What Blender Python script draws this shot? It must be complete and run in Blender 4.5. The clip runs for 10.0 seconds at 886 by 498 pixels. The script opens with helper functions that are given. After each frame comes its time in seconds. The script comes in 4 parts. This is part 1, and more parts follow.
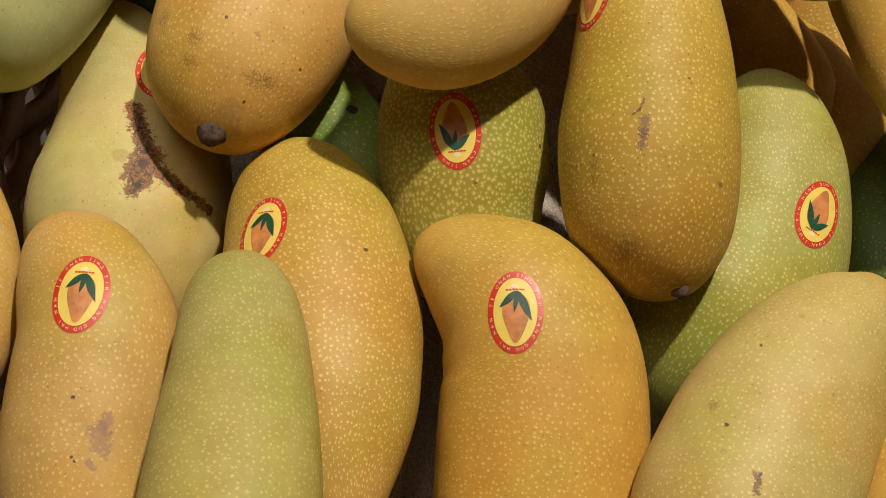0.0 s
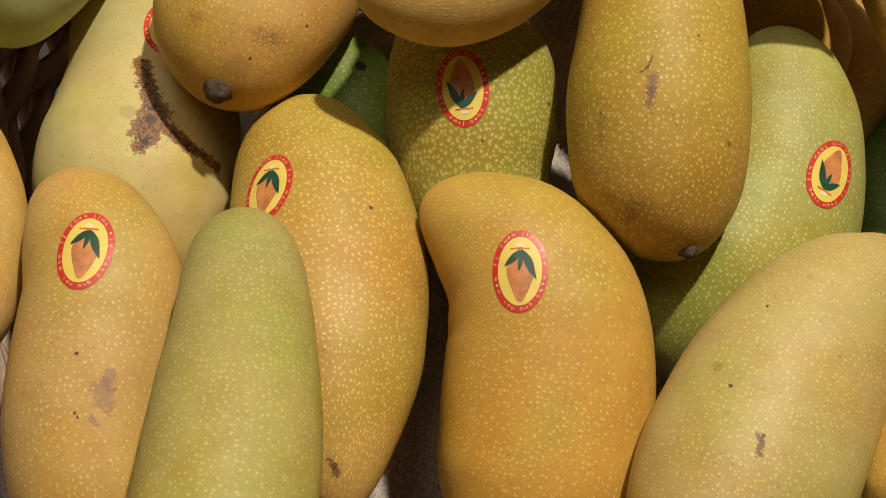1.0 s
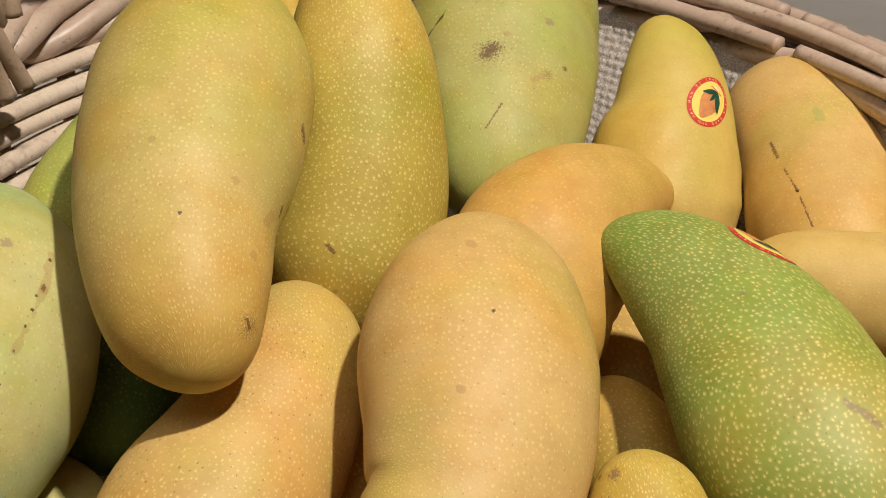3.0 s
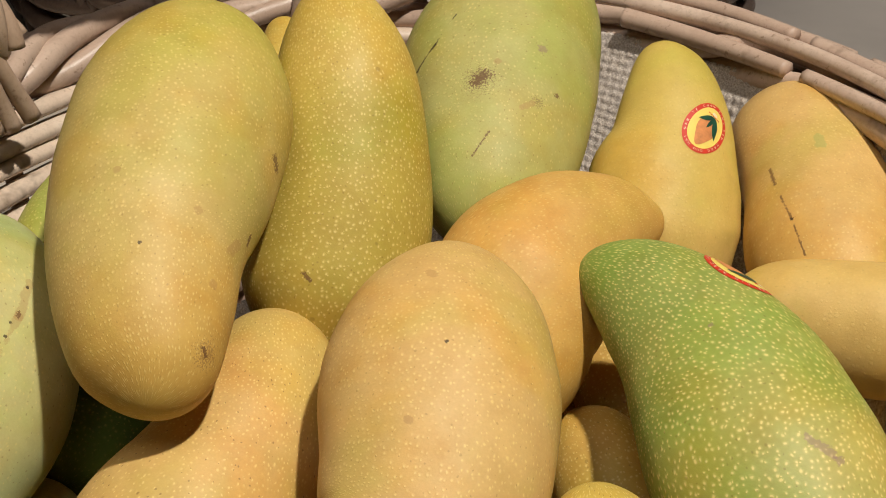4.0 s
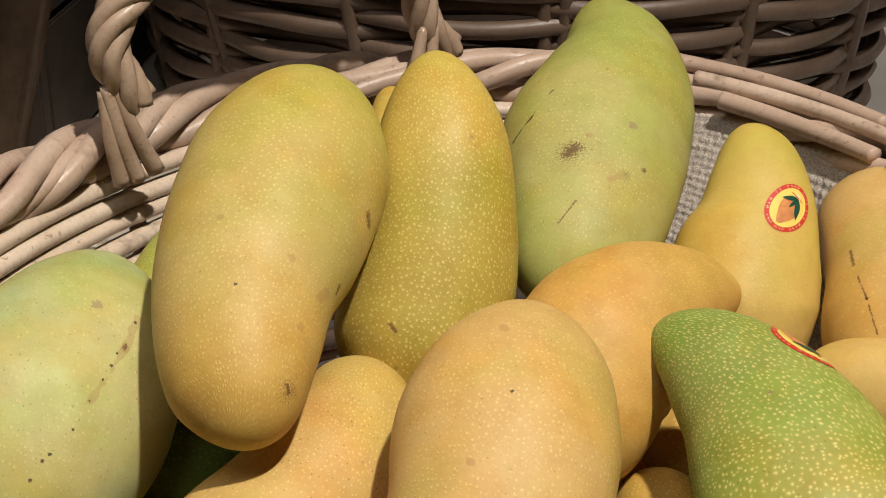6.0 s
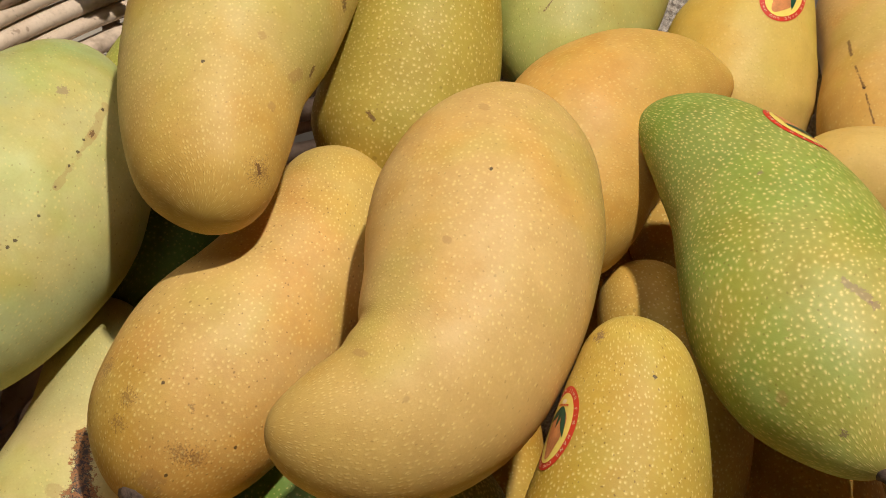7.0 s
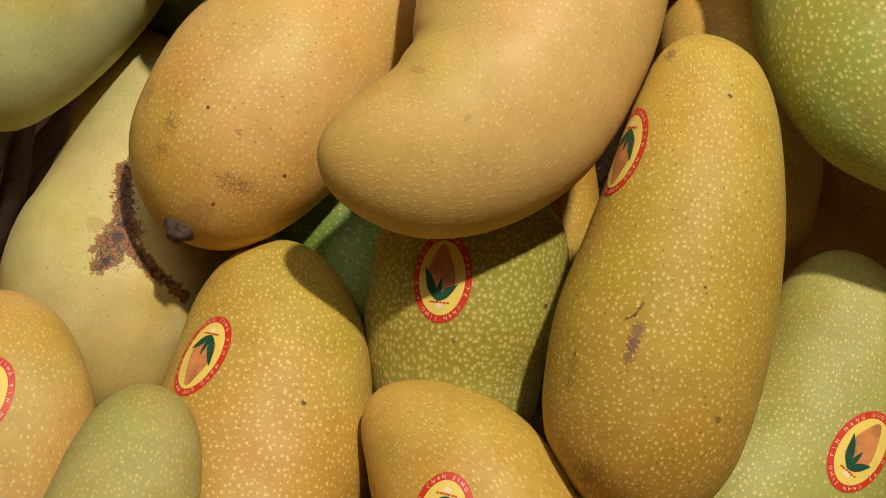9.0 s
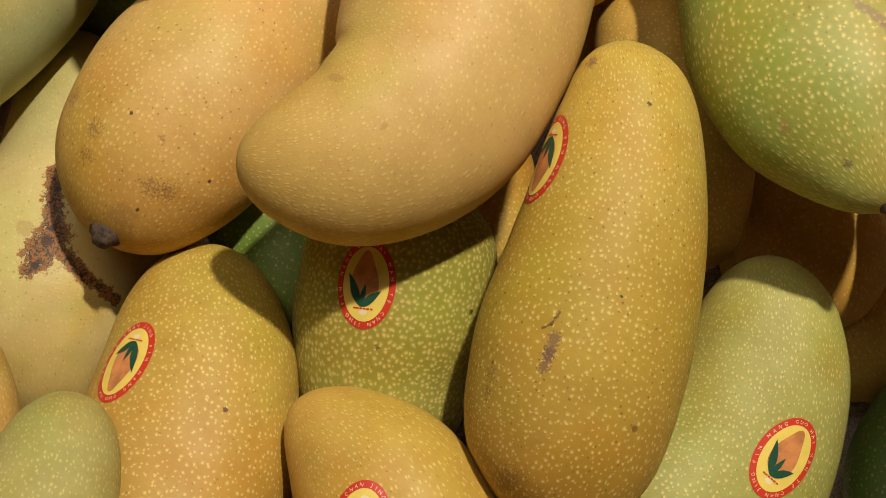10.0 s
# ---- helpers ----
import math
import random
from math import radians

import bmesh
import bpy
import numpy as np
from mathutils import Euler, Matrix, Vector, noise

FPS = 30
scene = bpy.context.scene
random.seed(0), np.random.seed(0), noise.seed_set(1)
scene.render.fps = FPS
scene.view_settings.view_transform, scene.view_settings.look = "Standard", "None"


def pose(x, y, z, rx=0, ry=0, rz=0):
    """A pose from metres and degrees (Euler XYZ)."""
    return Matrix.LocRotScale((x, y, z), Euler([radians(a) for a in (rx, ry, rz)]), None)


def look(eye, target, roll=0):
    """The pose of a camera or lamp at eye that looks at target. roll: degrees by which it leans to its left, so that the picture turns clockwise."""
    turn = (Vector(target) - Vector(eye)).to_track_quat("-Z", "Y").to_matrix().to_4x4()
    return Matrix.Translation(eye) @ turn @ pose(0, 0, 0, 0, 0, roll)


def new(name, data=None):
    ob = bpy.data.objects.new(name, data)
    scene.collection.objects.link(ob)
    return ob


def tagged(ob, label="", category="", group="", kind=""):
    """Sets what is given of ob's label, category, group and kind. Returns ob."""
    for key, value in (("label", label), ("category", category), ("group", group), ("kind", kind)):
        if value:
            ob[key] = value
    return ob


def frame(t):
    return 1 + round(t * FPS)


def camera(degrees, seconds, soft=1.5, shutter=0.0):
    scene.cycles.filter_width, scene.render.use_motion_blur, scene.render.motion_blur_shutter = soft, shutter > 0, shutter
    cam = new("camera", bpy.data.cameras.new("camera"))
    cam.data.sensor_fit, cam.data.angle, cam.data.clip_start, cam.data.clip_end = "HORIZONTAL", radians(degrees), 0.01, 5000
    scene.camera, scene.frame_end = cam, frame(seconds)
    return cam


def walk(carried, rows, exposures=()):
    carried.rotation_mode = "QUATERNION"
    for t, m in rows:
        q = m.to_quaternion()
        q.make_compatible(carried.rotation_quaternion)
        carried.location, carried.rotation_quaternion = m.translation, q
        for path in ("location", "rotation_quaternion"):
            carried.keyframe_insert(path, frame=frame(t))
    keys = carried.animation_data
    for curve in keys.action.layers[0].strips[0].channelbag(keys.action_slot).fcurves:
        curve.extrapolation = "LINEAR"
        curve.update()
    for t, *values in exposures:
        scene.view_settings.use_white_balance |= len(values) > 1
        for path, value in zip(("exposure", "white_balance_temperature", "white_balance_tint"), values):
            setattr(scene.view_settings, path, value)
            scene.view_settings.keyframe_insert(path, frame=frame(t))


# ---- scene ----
from mathutils.bvhtree import BVHTree

cam = camera(34, 10.0, soft=0.6)
PATH = [
    (0.00, pose(-0.1491, -0.4622, 0.2639, 56.565, 1.803, -9.826)),
    (0.50, pose(-0.1465, -0.4650, 0.2542, 55.087, 2.293, -8.975)),
    (1.00, pose(-0.1383, -0.4613, 0.2626, 54.893, 2.288, -8.579)),
    (1.50, pose(-0.1301, -0.4483, 0.2788, 56.068, 1.035, -6.656)),
    (2.00, pose(-0.1124, -0.4304, 0.2986, 58.842, 0.264, -5.912)),
    (2.50, pose(-0.1084, -0.3790, 0.3349, 58.451, -1.306, -6.009)),
    (3.00, pose(-0.1021, -0.3165, 0.3679, 60.870, -2.420, -5.069)),
    (3.20, pose(-0.0977, -0.3009, 0.3769, 61.074, -2.727, -4.811)),
    (3.50, pose(-0.0851, -0.2971, 0.3801, 61.254, -2.391, -3.921)),
    (3.90, pose(-0.0535, -0.3126, 0.3747, 61.478, -0.818, -1.528)),
    (4.50, pose(-0.0221, -0.3352, 0.3691, 61.841, 0.804, 1.264)),
    (5.00, pose(-0.0233, -0.3419, 0.3959, 63.751, -0.393, 4.285)),
    (5.20, pose(-0.0242, -0.3494, 0.4082, 65.099, -0.811, 4.656)),
    (5.45, pose(-0.0244, -0.3554, 0.4129, 66.068, -1.059, 4.990)),
    (5.75, pose(-0.0225, -0.3557, 0.3986, 65.709, -0.833, 5.183)),
    (6.05, pose(-0.0190, -0.3517, 0.3767, 64.301, -0.423, 5.272)),
    (6.30, pose(-0.0152, -0.3478, 0.3634, 62.795, -0.234, 5.368)),
    (6.50, pose(-0.0120, -0.3451, 0.3570, 61.580, -0.203, 5.482)),
    (7.00, pose(-0.0103, -0.3476, 0.3420, 59.318, -0.298, 5.281)),
    (7.50, pose(-0.0080, -0.3454, 0.3279, 57.111, -0.080, 5.591)),
    (8.00, pose(-0.0248, -0.3447, 0.3222, 54.475, -0.111, 5.311)),
    (8.50, pose(-0.0382, -0.3452, 0.3055, 52.721, 0.067, 5.839)),
    (9.00, pose(-0.0263, -0.3415, 0.3060, 51.244, 0.039, 5.748)),
    (9.50, pose(-0.0128, -0.3384, 0.3090, 50.747, 0.009, 5.683)),
    (10.00, pose(-0.0008, -0.3326, 0.3126, 50.456, -0.017, 5.763)),
]
walk(cam, PATH, [(0.0, -0.27, 6500, 10), (2.0, -0.21, 6400, 10), (3.0, -0.18, 6000, 10), (5.0, -0.24, 6000, 10), (6.5, -0.16, 6000, 10), (7.5, -0.21, 6200, 10), (9.0, -0.29, 6450, 10), (10.0, -0.33, 6500, 10)])

# ---------------------------------------------------------------- light
world = bpy.data.worlds.new("shop")
scene.world = world
world.use_nodes = True
world.node_tree.nodes["Background"].inputs[0].default_value = (1.0, 0.86, 0.68, 1)
world.node_tree.nodes["Background"].inputs[1].default_value = 0.02


spot = new("track_spotlight", bpy.data.lights.new("track_spotlight", "SPOT"))
spot.data.energy, spot.data.color, spot.data.shadow_soft_size = 366, (1.0, 0.875, 0.71), 0.055
spot.data.spot_size, spot.data.spot_blend = radians(30), 0.85
spot.matrix_world = look((0.64, -0.52, 2.5), (-0.06, 0.16, 0.0))
panel = new("ceiling_panel_light", bpy.data.lights.new("ceiling_panel_light", "AREA"))
panel.data.shape, panel.data.size, panel.data.energy, panel.data.color = "DISK", 1.2, 15.5, (1.0, 0.88, 0.76)
panel.matrix_world = look((-0.5, -0.7, 2.3), (-0.2, 0.1, 0.0))

aisle = new("aisle_spotlight", bpy.data.lights.new("aisle_spotlight", "SPOT"))
aisle.data.energy, aisle.data.color, aisle.data.shadow_soft_size = 250, (1.0, 0.92, 0.84), 0.06
aisle.data.spot_size, aisle.data.spot_blend = radians(58), 1.0
aisle.matrix_world = look((1.5, 1.3, 2.5), (1.0, 1.35, -0.3))

# ---------------------------------------------------------------- materials
class Tree:
    """A short way to write node materials."""

    def __init__(self, name):
        self.mat = bpy.data.materials.new(name)
        self.mat.use_nodes = True
        self.t = self.mat.node_tree
        self.bsdf = self.t.nodes["Principled BSDF"]
        self.co = self.node("ShaderNodeTexCoord").outputs["Object"]

    def node(self, kind, **values):
        n = self.t.nodes.new(kind)
        for k, v in values.items():
            setattr(n, k, v)
        return n

    def put(self, socket, value):
        if isinstance(value, bpy.types.NodeSocket):
            self.t.links.new(value, socket)
        elif isinstance(value, (tuple, list)) and len(value) == 3 and socket.type == "RGBA":
            socket.default_value = (*value, 1)
        else:
            socket.default_value = value

    def math(self, op, a, b=0.0, c=0.0, clamp=False):
        n = self.node("ShaderNodeMath", operation=op, use_clamp=clamp)
        for s, v in zip(n.inputs, (a, b, c)):
            self.put(s, v)
        return n.outputs[0]

    def noise(self, scale, detail=2.0, rough=0.5, co=None, out=0):
        n = self.node("ShaderNodeTexNoise")
        self.put(n.inputs["Vector"], co or self.co)
        for k, v in (("Scale", scale), ("Detail", detail), ("Roughness", rough)):
            self.put(n.inputs[k], v)
        return n.outputs[out]

    def voronoi(self, scale, co=None):
        n = self.node("ShaderNodeTexVoronoi")
        self.put(n.inputs["Vector"], co or self.co)
        self.put(n.inputs["Scale"], scale)
        return n.outputs["Distance"], n.outputs["Color"]

    def ramp(self, value, lo, hi, a=0.0, b=1.0):
        n = self.node("ShaderNodeMapRange", interpolation_type="SMOOTHSTEP")
        for s, v in zip(n.inputs, (value, lo, hi, a, b)):
            self.put(s, v)
        return n.outputs[0]

    def mix(self, f, a, b, blend="MIX"):
        n = self.node("ShaderNodeMix", data_type="RGBA", blend_type=blend)
        self.put(n.inputs[0], f)
        self.put(n.inputs[6], a)
        self.put(n.inputs[7], b)
        return n.outputs[2]

    def bump(self, height, strength, distance, under=None):
        n = self.node("ShaderNodeBump")
        self.put(n.inputs["Height"], height)
        n.inputs["Strength"].default_value, n.inputs["Distance"].default_value = strength, distance
        if under:
            self.put(n.inputs["Normal"], under)
        return n.outputs[0]

    def done(self, colour, rough=0.5, normal=None, **other):
        self.put(self.bsdf.inputs["Base Color"], colour)
        self.put(self.bsdf.inputs["Roughness"], rough)
        if normal:
            self.put(self.bsdf.inputs["Normal"], normal)
        for k, v in other.items():
            self.put(self.bsdf.inputs[k.replace("_", " ")], v)
        return self.mat


# colour, raggedness and strength of each kind of blemish
BLEMISH = {
    "dark": ((0.04, 0.022, 0.012), 1.2, 0.85), "scar": ((0.13, 0.06, 0.025), 2.2, 0.8), "stain": ((0.28, 0.11, 0.026), 1.35, 0.95),
    "bruise": ((0.25, 0.14, 0.13), 1.8, 0.5), "bruise2": ((0.15, 0.075, 0.07), 2.4, 0.65), "specks": ((0.12, 0.055, 0.03), 5.0, 0.45),
    "faint": ((0.36, 0.2, 0.07), 1.2, 0.4), "green": ((0.36, 0.36, 0.1), 0.8, 0.6)}


def skin(stem_col, body_col, tip_col, blush=(0.0, 0.0, 0.0), dots=0.6, specks=0.3, dot_scale=450, dot_size=1.0, net=0.0, patchy=0.45, marks=(), seed=0.0):
    """Mango skin: three colours from stem to tip, pale lenticels, brown specks and single blemishes (place, radius, colour, raggedness)."""
    m = Tree("mango_skin")
    along = m.node("ShaderNodeAttribute", attribute_name="along").outputs["Fac"]
    shift = m.node("ShaderNodeMapping")
    m.put(shift.inputs["Vector"], m.co)
    shift.inputs["Location"].default_value = (seed, seed * 0.7, -seed * 1.3)
    co = shift.outputs[0]
    big = m.noise(14, 3, 0.55, co)
    warm = m.node("ShaderNodeMapping")
    m.put(warm.inputs["Vector"], co)
    warm.inputs["Location"].default_value = (3.1, 1.7, 2.3)
    wob = m.math("MULTIPLY_ADD", big, 0.5, m.math("SUBTRACT", along, 0.25))
    colour = m.mix(m.ramp(wob, 0.12, 0.5), stem_col, body_col)
    colour = m.mix(m.ramp(wob, 0.55, 0.98), colour, tip_col)
    if max(blush) > 0:
        colour = m.mix(m.ramp(m.noise(11, 2, 0.5, co), 0.46, 0.64, 0.0, 0.6), colour, blush)
    # greener and ruddier patches
    colour = m.mix(m.ramp(m.noise(19, 3, 0.55, co), 0.44, 0.66, 0.0, 0.6), colour, (0.82, 0.98, 0.62), "MULTIPLY")
    colour = m.mix(m.ramp(m.noise(26, 3, 0.55, warm.outputs[0]), 0.46, 0.68, 0.0, 0.7), colour, (1.0, 0.87, 0.58), "MULTIPLY")
    mid = m.noise(70, 4, 0.6, co)
    colour = m.mix(m.ramp(mid, 0.3, 0.75, 0.0, 0.2), colour, (0.42, 0.25, 0.06), "MULTIPLY")
    fine = m.noise(900, 3, 0.65, co)
    colour = m.mix(m.ramp(fine, 0.35, 0.7, 0.0, 0.07), colour, (0.2, 0.13, 0.03))
    # lenticels lie on the skin, long ways: each cell has its own size, some have none
    warp = m.mix(0.0035, co, m.noise(90, 2, 0.5, co, 1), "ADD")
    lie = m.mix(0.0016, m.node("ShaderNodeAttribute", attribute_name="lie").outputs["Vector"], m.noise(300, 2, 0.5, co, 1), "ADD")
    spread = m.node("ShaderNodeMapping")
    m.put(spread.inputs["Vector"], lie)
    spread.inputs["Location"].default_value, spread.inputs["Scale"].default_value = (seed, seed * 0.3, 0), (1.12, 0.9, 1)
    vor = m.node("ShaderNodeTexVoronoi", voronoi_dimensions="2D")
    m.put(vor.inputs["Vector"], spread.outputs[0])
    vor.inputs["Scale"].default_value, vor.inputs["Randomness"].default_value = dot_scale, 0.88
    dist = vor.outputs["Distance"]
    sep = m.node("ShaderNodeSeparateColor")
    m.put(sep.inputs[0], vor.outputs["Color"])
    size = m.ramp(sep.outputs[0], 0.0, 1.0, 0.13 * dot_size, 0.26 * dot_size)
    share = m.math("DIVIDE", dist, size)
    # they crowd in some places and fade in others
    dense = m.ramp(m.math("MULTIPLY_ADD", sep.outputs[1], 0.5, m.noise(30, 2, 0.5, co)), patchy, patchy + 0.35, 0.1, 1.0)
    dot = m.math("MULTIPLY", m.math("SUBTRACT", 1.0, m.ramp(share, 0.35, 1.05)), dense)
    halo = m.math("MULTIPLY", m.math("SUBTRACT", 1.0, m.ramp(share, 0.6, 2.0)), dense)
    if net:
        colour = m.mix(m.math("MULTIPLY", m.ramp(m.math("MULTIPLY_ADD", m.noise(700, 3, 0.6, co), 0.4, dist), 0.4, 0.75), net), colour, (0.45, 0.55, 0.3), "MULTIPLY")
    colour = m.mix(m.math("MULTIPLY", halo, dots * 0.2), colour, (0.8, 0.64, 0.24))
    colour = m.mix(m.math("MULTIPLY", dot, dots * 0.7), colour, (0.86, 0.71, 0.25))
    # tiny brown points beside them
    tiny = m.node("ShaderNodeTexVoronoi", voronoi_dimensions="2D")
    m.put(tiny.inputs["Vector"], spread.outputs[0])
    tiny.inputs["Scale"].default_value = dot_scale * 0.62
    sep3 = m.node("ShaderNodeSeparateColor")
    m.put(sep3.inputs[0], tiny.outputs["Color"])
    point = m.math("SUBTRACT", 1.0, m.ramp(m.math("DIVIDE", tiny.outputs["Distance"], m.ramp(sep3.outputs[2], 0.45, 1.0, 0.01, 0.14)), 0.4, 1.1))
    colour = m.mix(m.math("MULTIPLY", point, 0.1 + 0.9 * specks), colour, (0.16, 0.085, 0.02))
    # brown specks and rub marks
    d2, c2 = m.voronoi(62, warp)
    sep2 = m.node("ShaderNodeSeparateColor")
    m.put(sep2.inputs[0], c2)
    speck = m.math("SUBTRACT", 1.0, m.ramp(m.math("DIVIDE", d2, m.ramp(sep2.outputs[1], 0.72, 1.0, 0.005, 0.085)), 0.6, 1.2))
    colour = m.mix(m.math("MULTIPLY", speck, specks), colour, (0.07, 0.035, 0.012))
    rub = m.ramp(m.noise(260, 5, 0.75, co), 0.66, 0.74)
    rub = m.math("MULTIPLY", rub, m.ramp(m.noise(34, 2, 0.5, co), 0.6, 0.72))
    colour = m.mix(m.math("MULTIPLY", rub, specks * 0.8), colour, (0.12, 0.06, 0.03))
    rough = m.ramp(mid, 0.2, 0.8, 0.46, 0.6)
    lift = m.math("MULTIPLY_ADD", halo, 0.16, m.math("MULTIPLY", fine, 0.22))
    ragged_noise, soft_noise, tiny_noise = m.noise(420, 5, 0.75, co), m.noise(170, 5, 0.7, co), m.noise(1300, 4, 0.7, co)
    for place, end, radius, look_of in marks:
        mark_col, ragged, strength = BLEMISH[look_of]
        # distance from the skin point to the line from place to end
        d = Vector(end) - Vector(place)
        rel = m.node("ShaderNodeVectorMath", operation="SUBTRACT")
        m.put(rel.inputs[0], m.co)
        rel.inputs[1].default_value = place
        rel = rel.outputs[0]
        if d.length > 0.0005:
            dot_ = m.node("ShaderNodeVectorMath", operation="DOT_PRODUCT")
            m.put(dot_.inputs[0], rel)
            dot_.inputs[1].default_value = d / d.length_squared
            part_ = m.node("ShaderNodeVectorMath", operation="SCALE")
            part_.inputs[0].default_value = d
            m.put(part_.inputs["Scale"], m.math("ADD", dot_.outputs["Value"], 0.0, clamp=True))
            off = m.node("ShaderNodeVectorMath", operation="SUBTRACT")
            m.put(off.inputs[0], rel)
            m.put(off.inputs[1], part_.outputs[0])
            rel = off.outputs[0]
        gap = m.node("ShaderNodeVectorMath", operation="LENGTH")
        m.put(gap.inputs[0], rel)
        edge = m.math("MULTIPLY_ADD", m.math("SUBTRACT", tiny_noise if look_of in ("dark", "scar", "specks", "bruise2") else soft_noise if ragged < 1.3 else ragged_noise, 0.5), radius * 2.2 * ragged, gap.outputs["Value"])
        mask = m.math("SUBTRACT", 1.0, m.ramp(edge, radius * 0.7, radius))
        if look_of == "stain":
            mark_col = m.mix(m.ramp(m.math("MULTIPLY_ADD", tiny_noise, 0.4, m.math("MULTIPLY", ragged_noise, 0.6)), 0.475, 0.535), mark_col, (0.035, 0.016, 0.011))
        colour = m.mix(m.math("MULTIPLY", mask, strength), colour, mark_col)
    return m.done(colour, rough, m.bump(lift, 0.5, 0.0006), Specular_IOR_Level=0.34, Subsurface_Weight=0.06, Subsurface_Radius=(0.004, 0.002, 0.0006), Subsurface_Scale=0.5)


def cane_material(name, light, dark, rough=0.5):
    m = Tree(name)
    rnd = m.node("ShaderNodeObjectInfo").outputs["Random"]
    isl = m.node("ShaderNodeNewGeometry").outputs["Random Per Island"]
    a = m.noise(38, 3, 0.6)
    grain = m.noise(420, 4, 0.7)
    colour = m.mix(m.ramp(m.math("MULTIPLY_ADD", isl, 0.35, m.math("MULTIPLY", a, 0.8)), 0.25, 0.95), light, dark)
    colour = m.mix(m.ramp(grain, 0.45, 0.8, 0.0, 0.4), colour, (dark[0] * 0.5, dark[1] * 0.45, dark[2] * 0.4))
    colour = m.mix(m.math("MULTIPLY", rnd, 0.55), colour, dark)
    fleck = m.ramp(m.noise(190, 3, 0.6), 0.62, 0.7, 0.0, 0.55)
    colour = m.mix(fleck, colour, (0.2, 0.12, 0.07))
    dirt = m.ramp(m.noise(30, 4, 0.7), 0.55, 0.7, 0.0, 0.5)
    colour = m.mix(dirt, colour, (0.13, 0.085, 0.05))
    return m.done(colour, m.ramp(a, 0.3, 0.8, rough - 0.1, rough + 0.12), m.bump(grain, 0.22, 0.0008))


def plain(name, colour, rough=0.5, vary=0.12, scale=60, **other):
    m = Tree(name)
    n = m.noise(scale, 4, 0.65)
    dark = tuple(c * (1 - 2.2 * vary) for c in colour)
    return m.done(m.mix(m.ramp(n, 0.3, 0.75), colour, dark), m.ramp(n, 0.2, 0.8, rough - 0.06, rough + 0.08), **other)


CANE = cane_material("peeled_willow", (0.69, 0.55, 0.44), (0.42, 0.295, 0.22), 0.4)
CANE_PALE = cane_material("pale_peeled_willow", (0.84, 0.73, 0.60), (0.58, 0.45, 0.34), 0.36)
CANE_HANDLE = cane_material("weathered_willow", (0.60, 0.455, 0.34), (0.34, 0.235, 0.16), 0.38)
CANE_DARK = cane_material("brown_willow", (0.235, 0.165, 0.12), (0.12, 0.08, 0.055), 0.45)
STEM = plain("dry_stem", (0.13, 0.085, 0.06), 0.85, 0.38, 420)
RED = plain("red_print", (0.62, 0.045, 0.02), 0.35, 0.04, 200)
YELLOW = plain("yellow_print", (0.84, 0.66, 0.14), 0.35, 0.04, 200)
ORANGE = plain("orange_print", (0.72, 0.29, 0.1), 0.35, 0.2, 130)
LEAF = plain("green_print", (0.02, 0.09, 0.05), 0.35, 0.2, 300)
CREAM = plain("cream_print", (0.85, 0.72, 0.45), 0.4, 0.03, 200)


# ---------------------------------------------------------------- mesh helpers
def linked(name, verts, faces, material, parent=None, label="", smooth=True):
    """One mesh object of plain lists or arrays, under parent where one is given."""
    mesh = bpy.data.meshes.new(name)
    mesh.from_pydata([tuple(v) for v in verts], [], faces)
    mesh.materials.append(material)
    if smooth:
        mesh.polygons.foreach_set("use_smooth", [True] * len(mesh.polygons))
    mesh.update()
    ob = new(name, mesh)
    if parent:
        ob.parent = parent
        ob.matrix_parent_inverse = Matrix.Identity(4)
    if label:
        ob["label"] = label
    return ob


def spline(points, n):
    """n places along a smooth curve through the points (rows of any width), evenly by length."""
    p = np.array(points, float)
    p = np.vstack([2 * p[0] - p[1], p, 2 * p[-1] - p[-2]])
    out = []
    for i in range(1, len(p) - 2):
        for s in np.linspace(0, 1, 24, endpoint=False):
            a, b, c, d = p[i - 1], p[i], p[i + 1], p[i + 2]
            out.append(0.5 * (2 * b + (c - a) * s + (2 * a - 5 * b + 4 * c - d) * s * s + (3 * b - a - 3 * c + d) * s ** 3))
    out.append(p[-2])
    out = np.array(out)
    step = np.r_[0, np.cumsum(np.linalg.norm(np.diff(out[:, :3], axis=0), axis=1))]
    want = np.linspace(0, step[-1], n)
    return np.stack([np.interp(want, step, out[:, k]) for k in range(out.shape[1])], 1)


def monotone(x, y, at):
    """A smooth curve through y(x) that never overshoots."""
    h, d = np.diff(x), np.diff(y) / np.diff(x)
    m = np.r_[d[0], np.where(d[1:] * d[:-1] > 0, 2 * d[1:] * d[:-1] / (d[1:] + d[:-1] + 1e-12), 0), d[-1]]
    k = np.clip(np.searchsorted(x, at) - 1, 0, len(h) - 1)
    s = (at - x[k]) / h[k]
    return (2 * s ** 3 - 3 * s * s + 1) * y[k] + (s ** 3 - 2 * s * s + s) * h[k] * m[k] + (3 * s * s - 2 * s ** 3) * y[k + 1] + (s ** 3 - s * s) * h[k] * m[k + 1]


